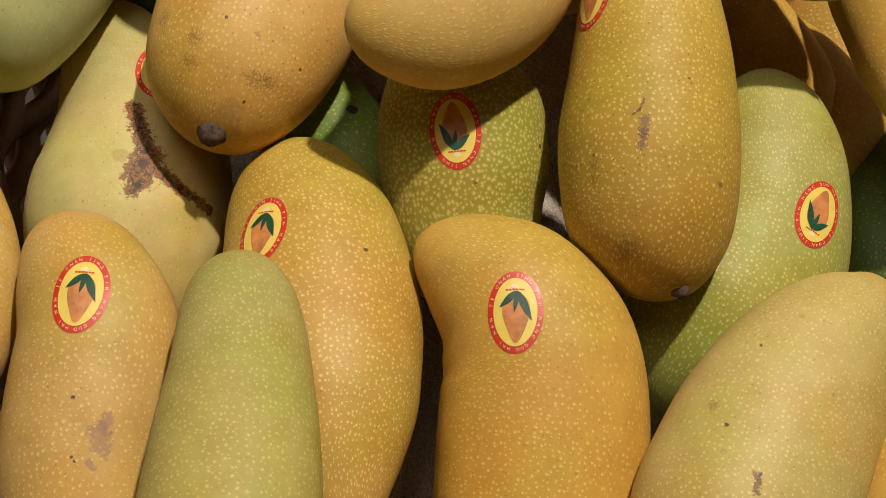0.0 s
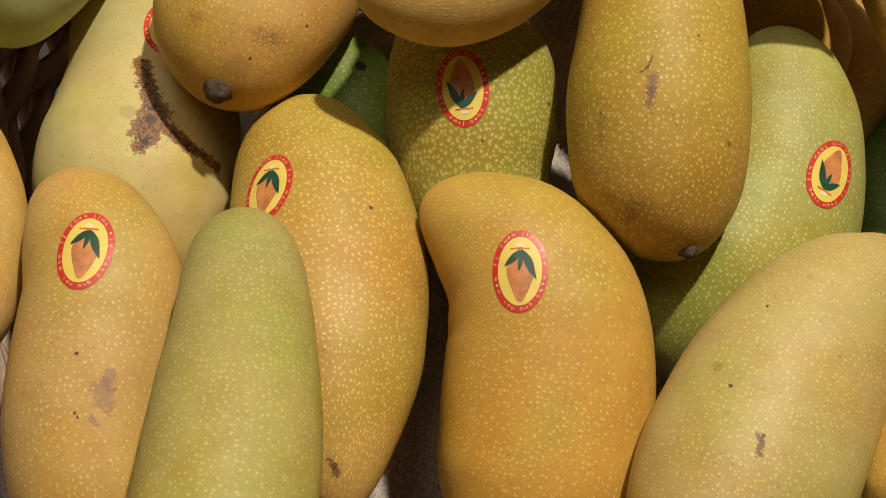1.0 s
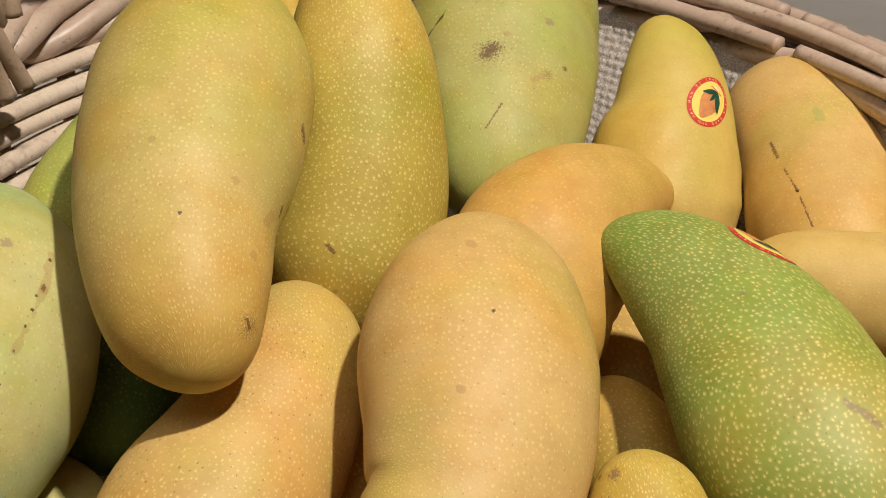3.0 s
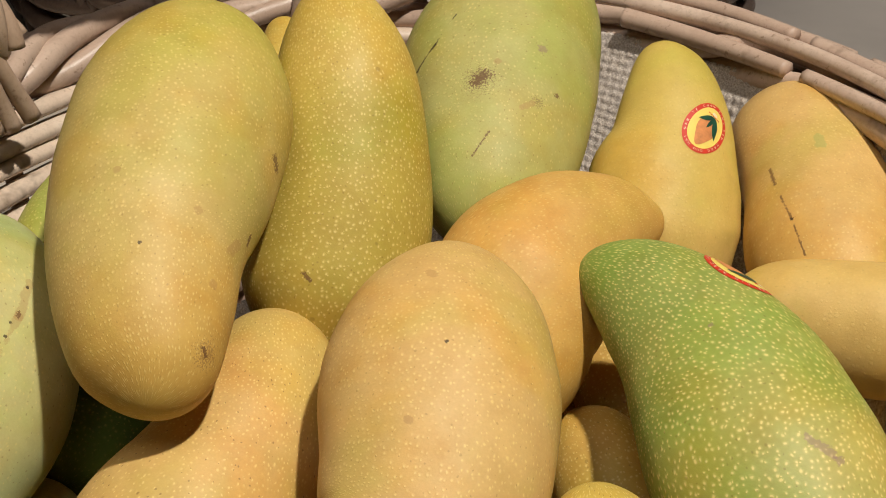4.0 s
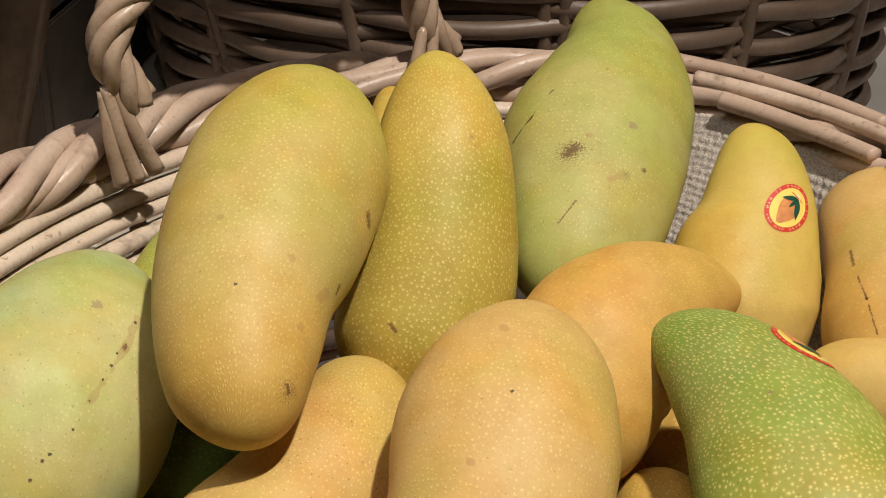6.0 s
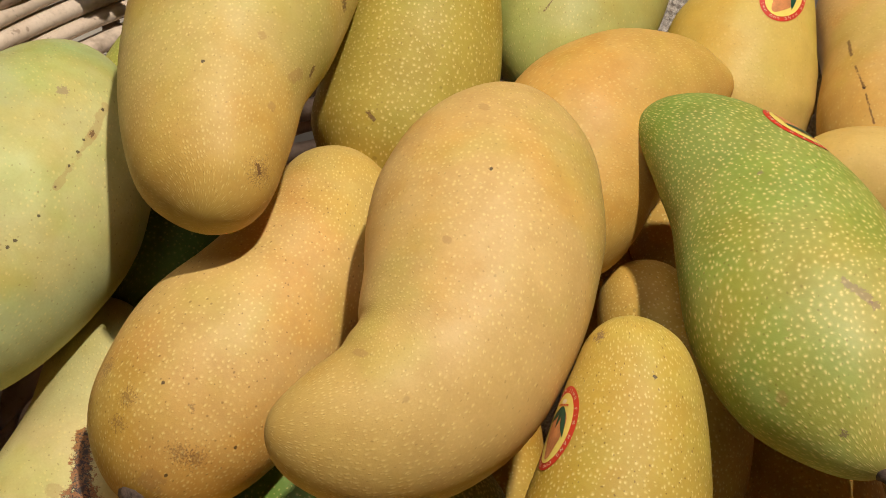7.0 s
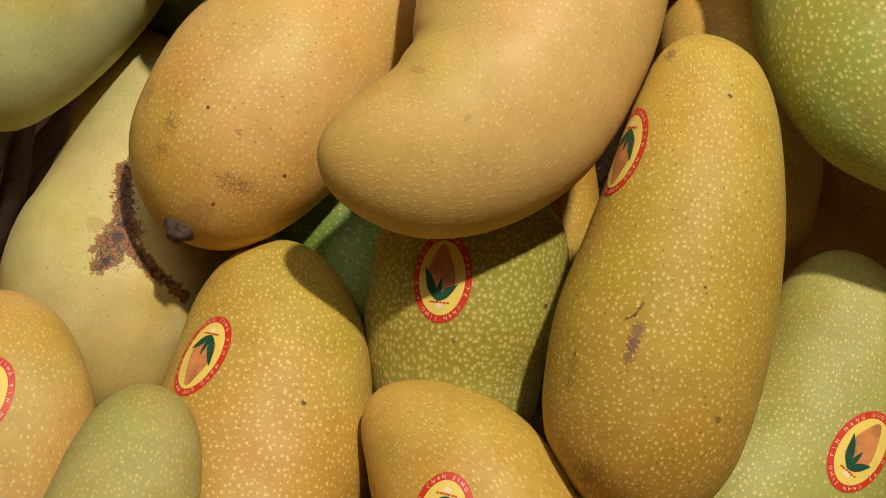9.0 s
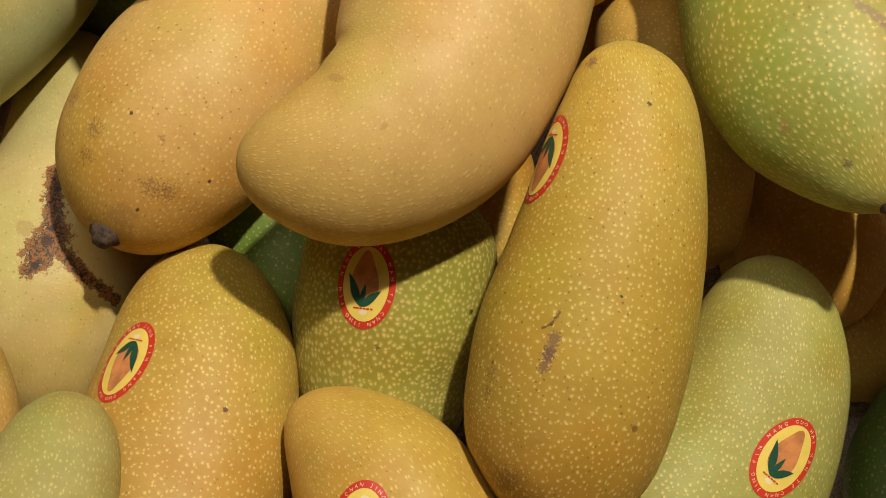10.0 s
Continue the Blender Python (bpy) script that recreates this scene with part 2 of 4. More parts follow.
def tube(path, radius, seg=8, closed=False, flat=1.0):
    """Vertices and faces of a tube along the rows of path; radius is a number or one per row."""
    p = np.array(path, float)
    n = len(p)
    r = np.full(n, radius) if np.isscalar(radius) else np.array(radius)
    t = np.roll(p, -1, 0) - np.roll(p, 1, 0) if closed else np.gradient(p, axis=0)
    t /= np.linalg.norm(t, axis=1, keepdims=True) + 1e-12
    ref = np.array((0.0, 0.0, 1.0)) if abs(t[0][2]) < 0.9 else np.array((1.0, 0.0, 0.0))
    side = np.cross(t[0], ref)
    sides = []
    for k in range(n):
        side = side - t[k] * (side @ t[k])
        side /= np.linalg.norm(side)
        sides.append(side)
    sides = np.array(sides)
    other = np.cross(t, sides)
    a = np.linspace(0, 2 * np.pi, seg, endpoint=False)
    v = p[:, None] + r[:, None, None] * (np.cos(a)[None, :, None] * sides[:, None] + flat * np.sin(a)[None, :, None] * other[:, None])
    faces = []
    for k in range(n if closed else n - 1):
        q = (k + 1) % n
        faces += [(k * seg + j, k * seg + (j + 1) % seg, q * seg + (j + 1) % seg, q * seg + j) for j in range(seg)]
    if not closed:
        faces += [tuple(range(seg - 1, -1, -1)), tuple((n - 1) * seg + j for j in range(seg))]
    return v.reshape(-1, 3), faces


def joined(pieces):
    verts, faces, at = [], [], 0
    for v, f in pieces:
        verts.append(np.array(v))
        faces += [tuple(i + at for i in g) for g in f]
        at += len(v)
    return np.vstack(verts), faces


def box(x0, y0, z0, x1, y1, z1, bevel=0.004):
    bm = bmesh.new()
    bmesh.ops.create_cube(bm, size=1.0)
    bmesh.ops.transform(bm, verts=bm.verts, matrix=Matrix.Translation(((x0 + x1) / 2, (y0 + y1) / 2, (z0 + z1) / 2)) @ Matrix.Diagonal((x1 - x0, y1 - y0, z1 - z0, 1)))
    bmesh.ops.bevel(bm, geom=bm.edges[:], offset=bevel, segments=2, affect="EDGES")
    v = [tuple(q.co) for q in bm.verts]
    bm.verts.index_update()
    f = [tuple(q.index for q in g.verts) for g in bm.faces]
    bm.free()
    return v, f


# ---------------------------------------------------------------- the shop round the basket
SHELF_Z = -0.27
wood = Tree("varnished_shelf_board")
wco = wood.node("ShaderNodeMapping")
wood.put(wco.inputs["Vector"], wood.co)
wco.inputs["Scale"].default_value = (1, 14, 14)
wn = wood.noise(9, 5, 0.65, wco.outputs[0])
WOOD = wood.done(wood.mix(wood.ramp(wn, 0.3, 0.7), (0.30, 0.19, 0.11), (0.16, 0.09, 0.05)), 0.5, wood.bump(wn, 0.2, 0.001))
TILE = plain("pale_floor_tile", (0.55, 0.49, 0.41), 0.45, 0.08, 6)
WALL = plain("painted_wall", (0.5, 0.45, 0.38), 0.8, 0.06, 4)
# near-black, for the crate that stands in for background darkness
DARK = plain("dark_filler_wood", (0.06, 0.045, 0.035), 0.6, 0.2, 20)


def setting(name, verts_faces, material, label, category):
    return tagged(linked(name, *verts_faces, material, None, "", False), label, category, kind="structure")


setting("floor", box(-3, -3, -0.98, 3, 3.4, -0.9), TILE, "pale beige tiled shop floor", "floor")
setting("ceiling", box(-3, -3, 2.6, 3, 3.4, 2.68), WALL, "plain painted shop ceiling", "ceiling")
setting("wall_north", box(-3, 3.4, -0.9, 3, 3.5, 2.6), WALL, "plain painted shop wall", "wall")
setting("wall_south", box(-3, -3.1, -0.9, 3, -3, 2.6), WALL, "plain painted shop wall", "wall")
setting("wall_east", box(3, -3, -0.9, 3.1, 3.4, 2.6), WALL, "plain painted shop wall", "wall")
setting("wall_west", box(-3.1, -3, -0.9, -3, 3.4, 2.6), WALL, "plain painted shop wall", "wall")

# ---------------------------------------------------------------- mangoes
SPINES = {}
SPINES["M1"] = ((-0.11, -0.81, 0.57), [(-0.2251, 0.0374, -0.0319, 0.0000), (-0.2227, 0.0294, -0.0378, 0.0178), (-0.2170, 0.0147, -0.0479, 0.0266), (-0.2124, -0.0049, -0.0612, 0.0309), (-0.2169, -0.0254, -0.0762, 0.0319), (-0.2229, -0.0459, -0.0916, 0.0305), (-0.2228, -0.0658, -0.1061, 0.0278), (-0.2198, -0.0809, -0.1170, 0.0207), (-0.2182, -0.0896, -0.1231, 0.0000)])
SPINES["M2"] = ((-0.11, -0.81, 0.57), [(-0.1639, -0.0026, -0.0360, 0.0000), (-0.1614, -0.0113, -0.0390, 0.0164), (-0.1590, -0.0265, -0.0429, 0.0221), (-0.1603, -0.0494, -0.0505, 0.0251), (-0.1643, -0.0760, -0.0598, 0.0289), (-0.1693, -0.1032, -0.0695, 0.0309), (-0.1757, -0.1291, -0.0786, 0.0303), (-0.1795, -0.1493, -0.0858, 0.0232), (-0.1824, -0.1612, -0.0902, 0.0000)])
SPINES["M3"] = ((-0.11, -0.81, 0.57), [(-0.1332, 0.0793, -0.0364, 0.0000), (-0.1320, 0.0718, -0.0401, 0.0196), (-0.1300, 0.0562, -0.0484, 0.0307), (-0.1274, 0.0329, -0.0606, 0.0377), (-0.1283, 0.0058, -0.0746, 0.0408), (-0.1310, -0.0219, -0.0880, 0.0382), (-0.1336, -0.0492, -0.1007, 0.0300), (-0.1336, -0.0705, -0.1099, 0.0179), (-0.1331, -0.0834, -0.1155, 0.0000)])
SPINES["M4"] = ((-0.11, -0.81, 0.57), [(-0.0868, 0.0120, -0.0459, 0.0000), (-0.0809, 0.0090, -0.0493, 0.0137), (-0.0691, 0.0027, -0.0561, 0.0240), (-0.0544, -0.0086, -0.0676, 0.0342), (-0.0460, -0.0256, -0.0859, 0.0397), (-0.0499, -0.0468, -0.1080, 0.0410), (-0.0589, -0.0690, -0.1286, 0.0389), (-0.0700, -0.0873, -0.1435, 0.0274), (-0.0785, -0.0994, -0.1527, 0.0000)])
SPINES["M5"] = ((0.28, -0.76, 0.59), [(0.0175, 0.0963, 0.0534, 0.0000), (0.0182, 0.0912, 0.0477, 0.0160), (0.0205, 0.0810, 0.0355, 0.0238), (0.0198, 0.0645, 0.0171, 0.0295), (0.0161, 0.0451, -0.0040, 0.0341), (0.0101, 0.0251, -0.0255, 0.0369), (0.0052, 0.0071, -0.0457, 0.0348), (-0.0015, -0.0058, -0.0590, 0.0272), (-0.0077, -0.0140, -0.0666, 0.0000)])
SPINES["M6"] = ((0.08, -0.78, 0.63), [(-0.0496, 0.1016, 0.0023, 0.0000), (-0.0524, 0.0950, -0.0058, 0.0177), (-0.0558, 0.0867, -0.0163, 0.0305), (-0.0575, 0.0751, -0.0314, 0.0362), (-0.0597, 0.0635, -0.0468, 0.0367), (-0.0614, 0.0510, -0.0636, 0.0335), (-0.0593, 0.0396, -0.0795, 0.0296), (-0.0563, 0.0303, -0.0928, 0.0175), (-0.0548, 0.0266, -0.0980, 0.0000)])
SPINES["M7"] = ((-0.11, -0.81, 0.57), [(0.0770, 0.0848, -0.0267, 0.0000), (0.0774, 0.0791, -0.0337, 0.0181), (0.0779, 0.0675, -0.0476, 0.0282), (0.0745, 0.0510, -0.0669, 0.0351), (0.0620, 0.0337, -0.0871, 0.0429), (0.0429, 0.0187, -0.1037, 0.0496), (0.0245, 0.0044, -0.1180, 0.0411), (0.0113, -0.0061, -0.1276, 0.0237), (0.0053, -0.0118, -0.1317, 0.0000)])
SPINES["M8"] = ((-0.11, -0.81, 0.57), [(0.0901, -0.0228, -0.0667, 0.0000), (0.0856, -0.0282, -0.0712, 0.0150), (0.0712, -0.0397, -0.0793, 0.0277), (0.0501, -0.0561, -0.0896, 0.0358), (0.0308, -0.0744, -0.1003, 0.0396), (0.0140, -0.0948, -0.1112, 0.0407), (-0.0015, -0.1130, -0.1202, 0.0365), (-0.0147, -0.1276, -0.1271, 0.0275), (-0.0235, -0.1371, -0.1316, 0.0000)])
SPINES["M9"] = ((0.08, -0.84, 0.54), [(-0.1031, 0.2041, 0.0597, 0.0000), (-0.1037, 0.1940, 0.0535, 0.0215), (-0.1045, 0.1768, 0.0443, 0.0290), (-0.1107, 0.1541, 0.0329, 0.0334), (-0.1224, 0.1308, 0.0221, 0.0379), (-0.1369, 0.1092, 0.0115, 0.0416), (-0.1505, 0.0883, -0.0020, 0.0378), (-0.1606, 0.0717, -0.0151, 0.0264), (-0.1666, 0.0629, -0.0221, 0.0000)])
SPINES["M10"] = ((0.08, -0.84, 0.54), [(-0.0363, 0.1914, 0.0968, 0.0000), (-0.0347, 0.1790, 0.0902, 0.0270), (-0.0343, 0.1576, 0.0802, 0.0402), (-0.0364, 0.1297, 0.0674, 0.0455), (-0.0385, 0.1004, 0.0522, 0.0424), (-0.0479, 0.0733, 0.0366, 0.0378), (-0.0690, 0.0545, 0.0300, 0.0322), (-0.0919, 0.0457, 0.0317, 0.0210), (-0.1064, 0.0426, 0.0349, 0.0000)])
SPINES["M11"] = ((0.08, -0.84, 0.54), [(0.0232, 0.2068, 0.0812, 0.0000), (0.0322, 0.2008, 0.0799, 0.0151), (0.0475, 0.1879, 0.0766, 0.0253), (0.0639, 0.1670, 0.0694, 0.0336), (0.0762, 0.1412, 0.0597, 0.0413), (0.0837, 0.1134, 0.0487, 0.0447), (0.0942, 0.0864, 0.0375, 0.0397), (0.1026, 0.0654, 0.0283, 0.0243), (0.1077, 0.0528, 0.0227, 0.0000)])
SPINES["M12"] = ((0.08, -0.88, 0.48), [(-0.2441, 0.2473, 0.0782, 0.0000), (-0.2416, 0.2402, 0.0755, 0.0188), (-0.2374, 0.2243, 0.0706, 0.0355), (-0.2343, 0.1964, 0.0602, 0.0512), (-0.2389, 0.1681, 0.0477, 0.0569), (-0.2467, 0.1410, 0.0323, 0.0522), (-0.2530, 0.1193, 0.0179, 0.0421), (-0.2580, 0.1067, 0.0077, 0.0287), (-0.2620, 0.1008, 0.0040, 0.0000)])
SPINES["U1"] = ((0.03, -0.88, 0.47), [(-0.1441, 0.2864, 0.1638, 0.0000), (-0.1424, 0.2767, 0.1573, 0.0251), (-0.1405, 0.2590, 0.1471, 0.0387), (-0.1411, 0.2338, 0.1342, 0.0454), (-0.1453, 0.2045, 0.1204, 0.0444), (-0.1489, 0.1739, 0.1061, 0.0386), (-0.1455, 0.1442, 0.0923, 0.0329), (-0.1411, 0.1209, 0.0814, 0.0239), (-0.1412, 0.1081, 0.0770, 0.0000)])
SPINES["U2"] = ((0.07, -0.90, 0.42), [(-0.0828, 0.3079, 0.1706, 0.0000), (-0.0815, 0.3025, 0.1636, 0.0147), (-0.0789, 0.2920, 0.1497, 0.0254), (-0.0762, 0.2779, 0.1311, 0.0324), (-0.0753, 0.2611, 0.1078, 0.0361), (-0.0765, 0.2439, 0.0831, 0.0386), (-0.0822, 0.2273, 0.0588, 0.0395), (-0.0869, 0.2145, 0.0393, 0.0274), (-0.0885, 0.2062, 0.0257, 0.0000)])
SPINES["U3"] = ((0.07, -0.90, 0.42), [(-0.0038, 0.4424, 0.1602, 0.0000), (0.0005, 0.4300, 0.1516, 0.0202), (0.0071, 0.4080, 0.1383, 0.0333), (0.0050, 0.3774, 0.1222, 0.0441), (-0.0042, 0.3443, 0.1069, 0.0491), (-0.0070, 0.3128, 0.0929, 0.0437), (-0.0119, 0.2842, 0.0808, 0.0366), (-0.0178, 0.2633, 0.0726, 0.0258), (-0.0212, 0.2519, 0.0693, 0.0000)])
SPINES["U4"] = ((0.07, -0.90, 0.42), [(0.0773, 0.3526, 0.1239, 0.0000), (0.0771, 0.3472, 0.1184, 0.0145), (0.0788, 0.3324, 0.1030, 0.0244), (0.0781, 0.3167, 0.0867, 0.0304), (0.0725, 0.2999, 0.0689, 0.0371), (0.0706, 0.2850, 0.0522, 0.0374), (0.0724, 0.2735, 0.0384, 0.0308), (0.0730, 0.2661, 0.0292, 0.0182), (0.0736, 0.2628, 0.0254, 0.0000)])
SPINES["U5"] = ((0.03, -0.88, 0.47), [(0.1550, 0.3803, 0.0829, 0.0000), (0.1522, 0.3673, 0.0804, 0.0223), (0.1499, 0.3403, 0.0748, 0.0387), (0.1496, 0.3009, 0.0654, 0.0377), (0.1464, 0.2656, 0.0546, 0.0402), (0.1469, 0.2368, 0.0444, 0.0354), (0.1468, 0.2157, 0.0361, 0.0219), (0.1481, 0.2066, 0.0325, 0.0000)])
SPINES["U6"] = ((0.03, -0.88, 0.47), [(0.0914, 0.2236, 0.0502, 0.0000), (0.0972, 0.2221, 0.0505, 0.0153), (0.1139, 0.2174, 0.0502, 0.0238), (0.1337, 0.2104, 0.0495, 0.0275), (0.1521, 0.2036, 0.0496, 0.0293), (0.1721, 0.1957, 0.0502, 0.0253), (0.1860, 0.1896, 0.0500, 0.0000)])
SPINES["U7"] = ((0.03, -0.88, 0.47), [(0.0644, 0.2587, 0.0789, 0.0000), (0.0578, 0.2560, 0.0771, 0.0125), (0.0391, 0.2492, 0.0758, 0.0256), (0.0176, 0.2378, 0.0712, 0.0354), (0.0012, 0.2217, 0.0607, 0.0411), (-0.0048, 0.2021, 0.0479, 0.0373), (-0.0033, 0.1855, 0.0377, 0.0310), (0.0005, 0.1722, 0.0312, 0.0202), (0.0029, 0.1659, 0.0287, 0.0000)])
SPINES["U8"] = ((0.08, -0.84, 0.54), [(0.0201, 0.1923, 0.0161, 0.0000), (0.0226, 0.1878, 0.0134, 0.0146), (0.0305, 0.1746, 0.0056, 0.0229), (0.0399, 0.1548, -0.0068, 0.0270), (0.0468, 0.1351, -0.0190, 0.0269), (0.0503, 0.1153, -0.0313, 0.0228), (0.0526, 0.1007, -0.0401, 0.0153), (0.0537, 0.0944, -0.0439, 0.0000)])
SPINES["L1"] = ((-0.09, -0.85, 0.52), [(-0.2092, 0.1750, -0.0048, 0.0000), (-0.2060, 0.1667, -0.0105, 0.0175), (-0.2015, 0.1520, -0.0199, 0.0263), (-0.1972, 0.1302, -0.0359, 0.0335), (-0.1978, 0.1071, -0.0534, 0.0420), (-0.2046, 0.0859, -0.0698, 0.0438), (-0.2019, 0.0654, -0.0858, 0.0376), (-0.1968, 0.0501, -0.0976, 0.0244), (-0.1947, 0.0420, -0.1035, 0.0000)])
SPINES["G1"] = ((0.08, -0.78, 0.63), [(-0.133, 0.140, -0.032, 0.0000), (-0.128, 0.132, -0.036, 0.0201), (-0.116, 0.114, -0.044, 0.0261), (-0.106, 0.094, -0.054, 0.0257), (-0.099, 0.077, -0.062, 0.0203), (-0.096, 0.068, -0.067, 0.0000)])
SPINES["L2"] = ((-0.11, -0.81, 0.57), [(-0.2783, 0.0970, -0.0239, 0.0000), (-0.2768, 0.0876, -0.0284, 0.0163), (-0.2745, 0.0658, -0.0394, 0.0262), (-0.2724, 0.0426, -0.0507, 0.0298), (-0.2725, 0.0180, -0.0634, 0.0281), (-0.2706, -0.0022, -0.0741, 0.0203), (-0.2693, -0.0137, -0.0805, 0.0000)])
SPINES["B1"] = ((-0.11, -0.81, 0.57), [(-0.149, -0.120, -0.098, 0.0000), (-0.143, -0.120, -0.098, 0.0103), (-0.126, -0.122, -0.099, 0.0152), (-0.106, -0.125, -0.101, 0.0166), (-0.086, -0.129, -0.103, 0.0166), (-0.069, -0.133, -0.106, 0.0124), (-0.063, -0.136, -0.107, 0.0000)])
SPINES["B2"] = ((-0.13, -0.83, 0.55), [(0.098, -0.065, -0.102, 0.0000), (0.094, -0.073, -0.105, 0.0165), (0.085, -0.091, -0.113, 0.0219), (0.075, -0.110, -0.122, 0.0215), (0.069, -0.123, -0.128, 0.0000)])
SPINES["D1"] = ((0.08, -0.77, 0.64), [(0.086, 0.212, -0.060, 0.0000), (0.091, 0.203, -0.064, 0.0261), (0.104, 0.181, -0.075, 0.0408), (0.118, 0.155, -0.088, 0.0461), (0.129, 0.131, -0.099, 0.0417), (0.136, 0.113, -0.108, 0.0281), (0.139, 0.104, -0.112, 0.0000)])
SPINES["D2"] = ((-0.09, -0.85, 0.52), [(0.1433, 0.1471, 0.0093, 0.0000), (0.1449, 0.1353, 0.0030, 0.0198), (0.1471, 0.1084, -0.0099, 0.0266), (0.1479, 0.0815, -0.0233, 0.0266), (0.1467, 0.0563, -0.0362, 0.0208), (0.1454, 0.0375, -0.0463, 0.0112), (0.1455, 0.0312, -0.0499, 0.0000)])
SPINES["G2"] = ((0.08, -0.84, 0.54), [(-0.169, 0.253, 0.023, 0.0000), (-0.170, 0.242, 0.018, 0.0201), (-0.178, 0.221, 0.008, 0.0266), (-0.188, 0.200, -0.001, 0.0275), (-0.196, 0.183, -0.009, 0.0191), (-0.198, 0.177, -0.012, 0.0000)])
SPINES["L3"] = ((-0.10, -0.87, 0.48), [(-0.1889, 0.3273, 0.0913, 0.0000), (-0.1910, 0.3205, 0.0890, 0.0074), (-0.1979, 0.2941, 0.0787, 0.0148), (-0.2048, 0.2683, 0.0690, 0.0186), (-0.2114, 0.2451, 0.0609, 0.0161), (-0.2156, 0.2318, 0.0566, 0.0000)])
SPINES["F1"] = ((0.08, -0.78, 0.63), [(-0.0420, 0.2010, -0.0510, 0.0000), (-0.0410, 0.1930, -0.0550, 0.0181), (-0.0370, 0.1740, -0.0640, 0.0253), (-0.0340, 0.1520, -0.0740, 0.0260), (-0.0310, 0.1340, -0.0830, 0.0210), (-0.0300, 0.1240, -0.0870, 0.0000)])
SPINES["F3"] = ((0.08, -0.84, 0.54), [(0.002, 0.265, -0.001, 0.0000), (0.004, 0.255, -0.005, 0.0189), (0.009, 0.237, -0.014, 0.0256), (0.015, 0.215, -0.025, 0.0251), (0.020, 0.196, -0.033, 0.0165), (0.021, 0.189, -0.037, 0.0000)])
SPINES["F5"] = ((0.08, -0.84, 0.54), [(0.030, 0.285, 0.022, 0.0), (0.034, 0.274, 0.018, 0.0180), (0.043, 0.252, 0.008, 0.0262), (0.053, 0.228, -0.004, 0.0270), (0.061, 0.207, -0.014, 0.0190), (0.064, 0.197, -0.019, 0.0)])
SPINES["F4"] = ((0.08, -0.84, 0.54), [(-0.107, 0.212, 0.013, 0.0000), (-0.105, 0.203, 0.009, 0.0177), (-0.097, 0.184, -0.000, 0.0240), (-0.088, 0.163, -0.010, 0.0243), (-0.082, 0.144, -0.019, 0.0180), (-0.080, 0.136, -0.023, 0.0000)])
SPINES["F2"] = ((-0.09, -0.85, 0.52), [(0.082, 0.194, -0.029, 0.0000), (0.085, 0.183, -0.034, 0.0242), (0.095, 0.155, -0.048, 0.0308), (0.103, 0.128, -0.060, 0.0301), (0.106, 0.108, -0.070, 0.0199), (0.106, 0.101, -0.073, 0.0000)])
SPINES["D3"] = ((-0.13, -0.83, 0.55), [(0.168, 0.284, -0.038, 0.0000), (0.167, 0.270, -0.044, 0.0256), (0.167, 0.236, -0.060, 0.0362), (0.167, 0.199, -0.077, 0.0381), (0.164, 0.165, -0.093, 0.0353), (0.160, 0.136, -0.107, 0.0232), (0.157, 0.124, -0.112, 0.0000)])
SPINES["D4"] = ((-0.13, -0.83, 0.55), [(0.176, 0.129, -0.094, 0.0000), (0.172, 0.121, -0.098, 0.0153), (0.162, 0.100, -0.107, 0.0242), (0.147, 0.075, -0.119, 0.0256), (0.135, 0.053, -0.128, 0.0190), (0.129, 0.043, -0.133, 0.0000)])
SPINES["U10"] = ((0.07, -0.90, 0.42), [(-0.1105, 0.3700, 0.1287, 0.0000), (-0.1100, 0.3651, 0.1267, 0.0088), (-0.1078, 0.3440, 0.1174, 0.0125), (-0.1059, 0.3185, 0.1071, 0.0147), (-0.1040, 0.2943, 0.0971, 0.0124), (-0.1029, 0.2785, 0.0907, 0.0000)])
MARKS = {}
MARKS["M1"] = [((-0.2097, -0.0640, -0.0578), (-0.2067, -0.0692, -0.0603), 0.0039, "bruise"), ((-0.2062, -0.0594, -0.0558), (-0.2053, -0.0645, -0.0581), 0.0023, "bruise"), ((-0.2206, -0.0504, -0.0511), (-0.2206, -0.0504, -0.0511), 0.0008, "dark"), ((-0.2223, -0.0710, -0.0607), (-0.2223, -0.0710, -0.0607), 0.0007, "dark"), ((-0.2207, -0.0725, -0.0615), (-0.2207, -0.0725, -0.0615), 0.0007, "dark"), ((-0.2139, -0.0733, -0.0620), (-0.2122, -0.0754, -0.0631), 0.0012, "bruise")]
MARKS["M3"] = [((-0.1081, 0.0018, -0.0410), (-0.1081, 0.0018, -0.0410), 0.0011, "dark"), ((-0.1378, -0.0918, -0.0838), (-0.1356, -0.0958, -0.0858), 0.0012, "scar"), ((-0.1356, -0.0958, -0.0858), (-0.1353, -0.0991, -0.0873), 0.0017, "scar")]
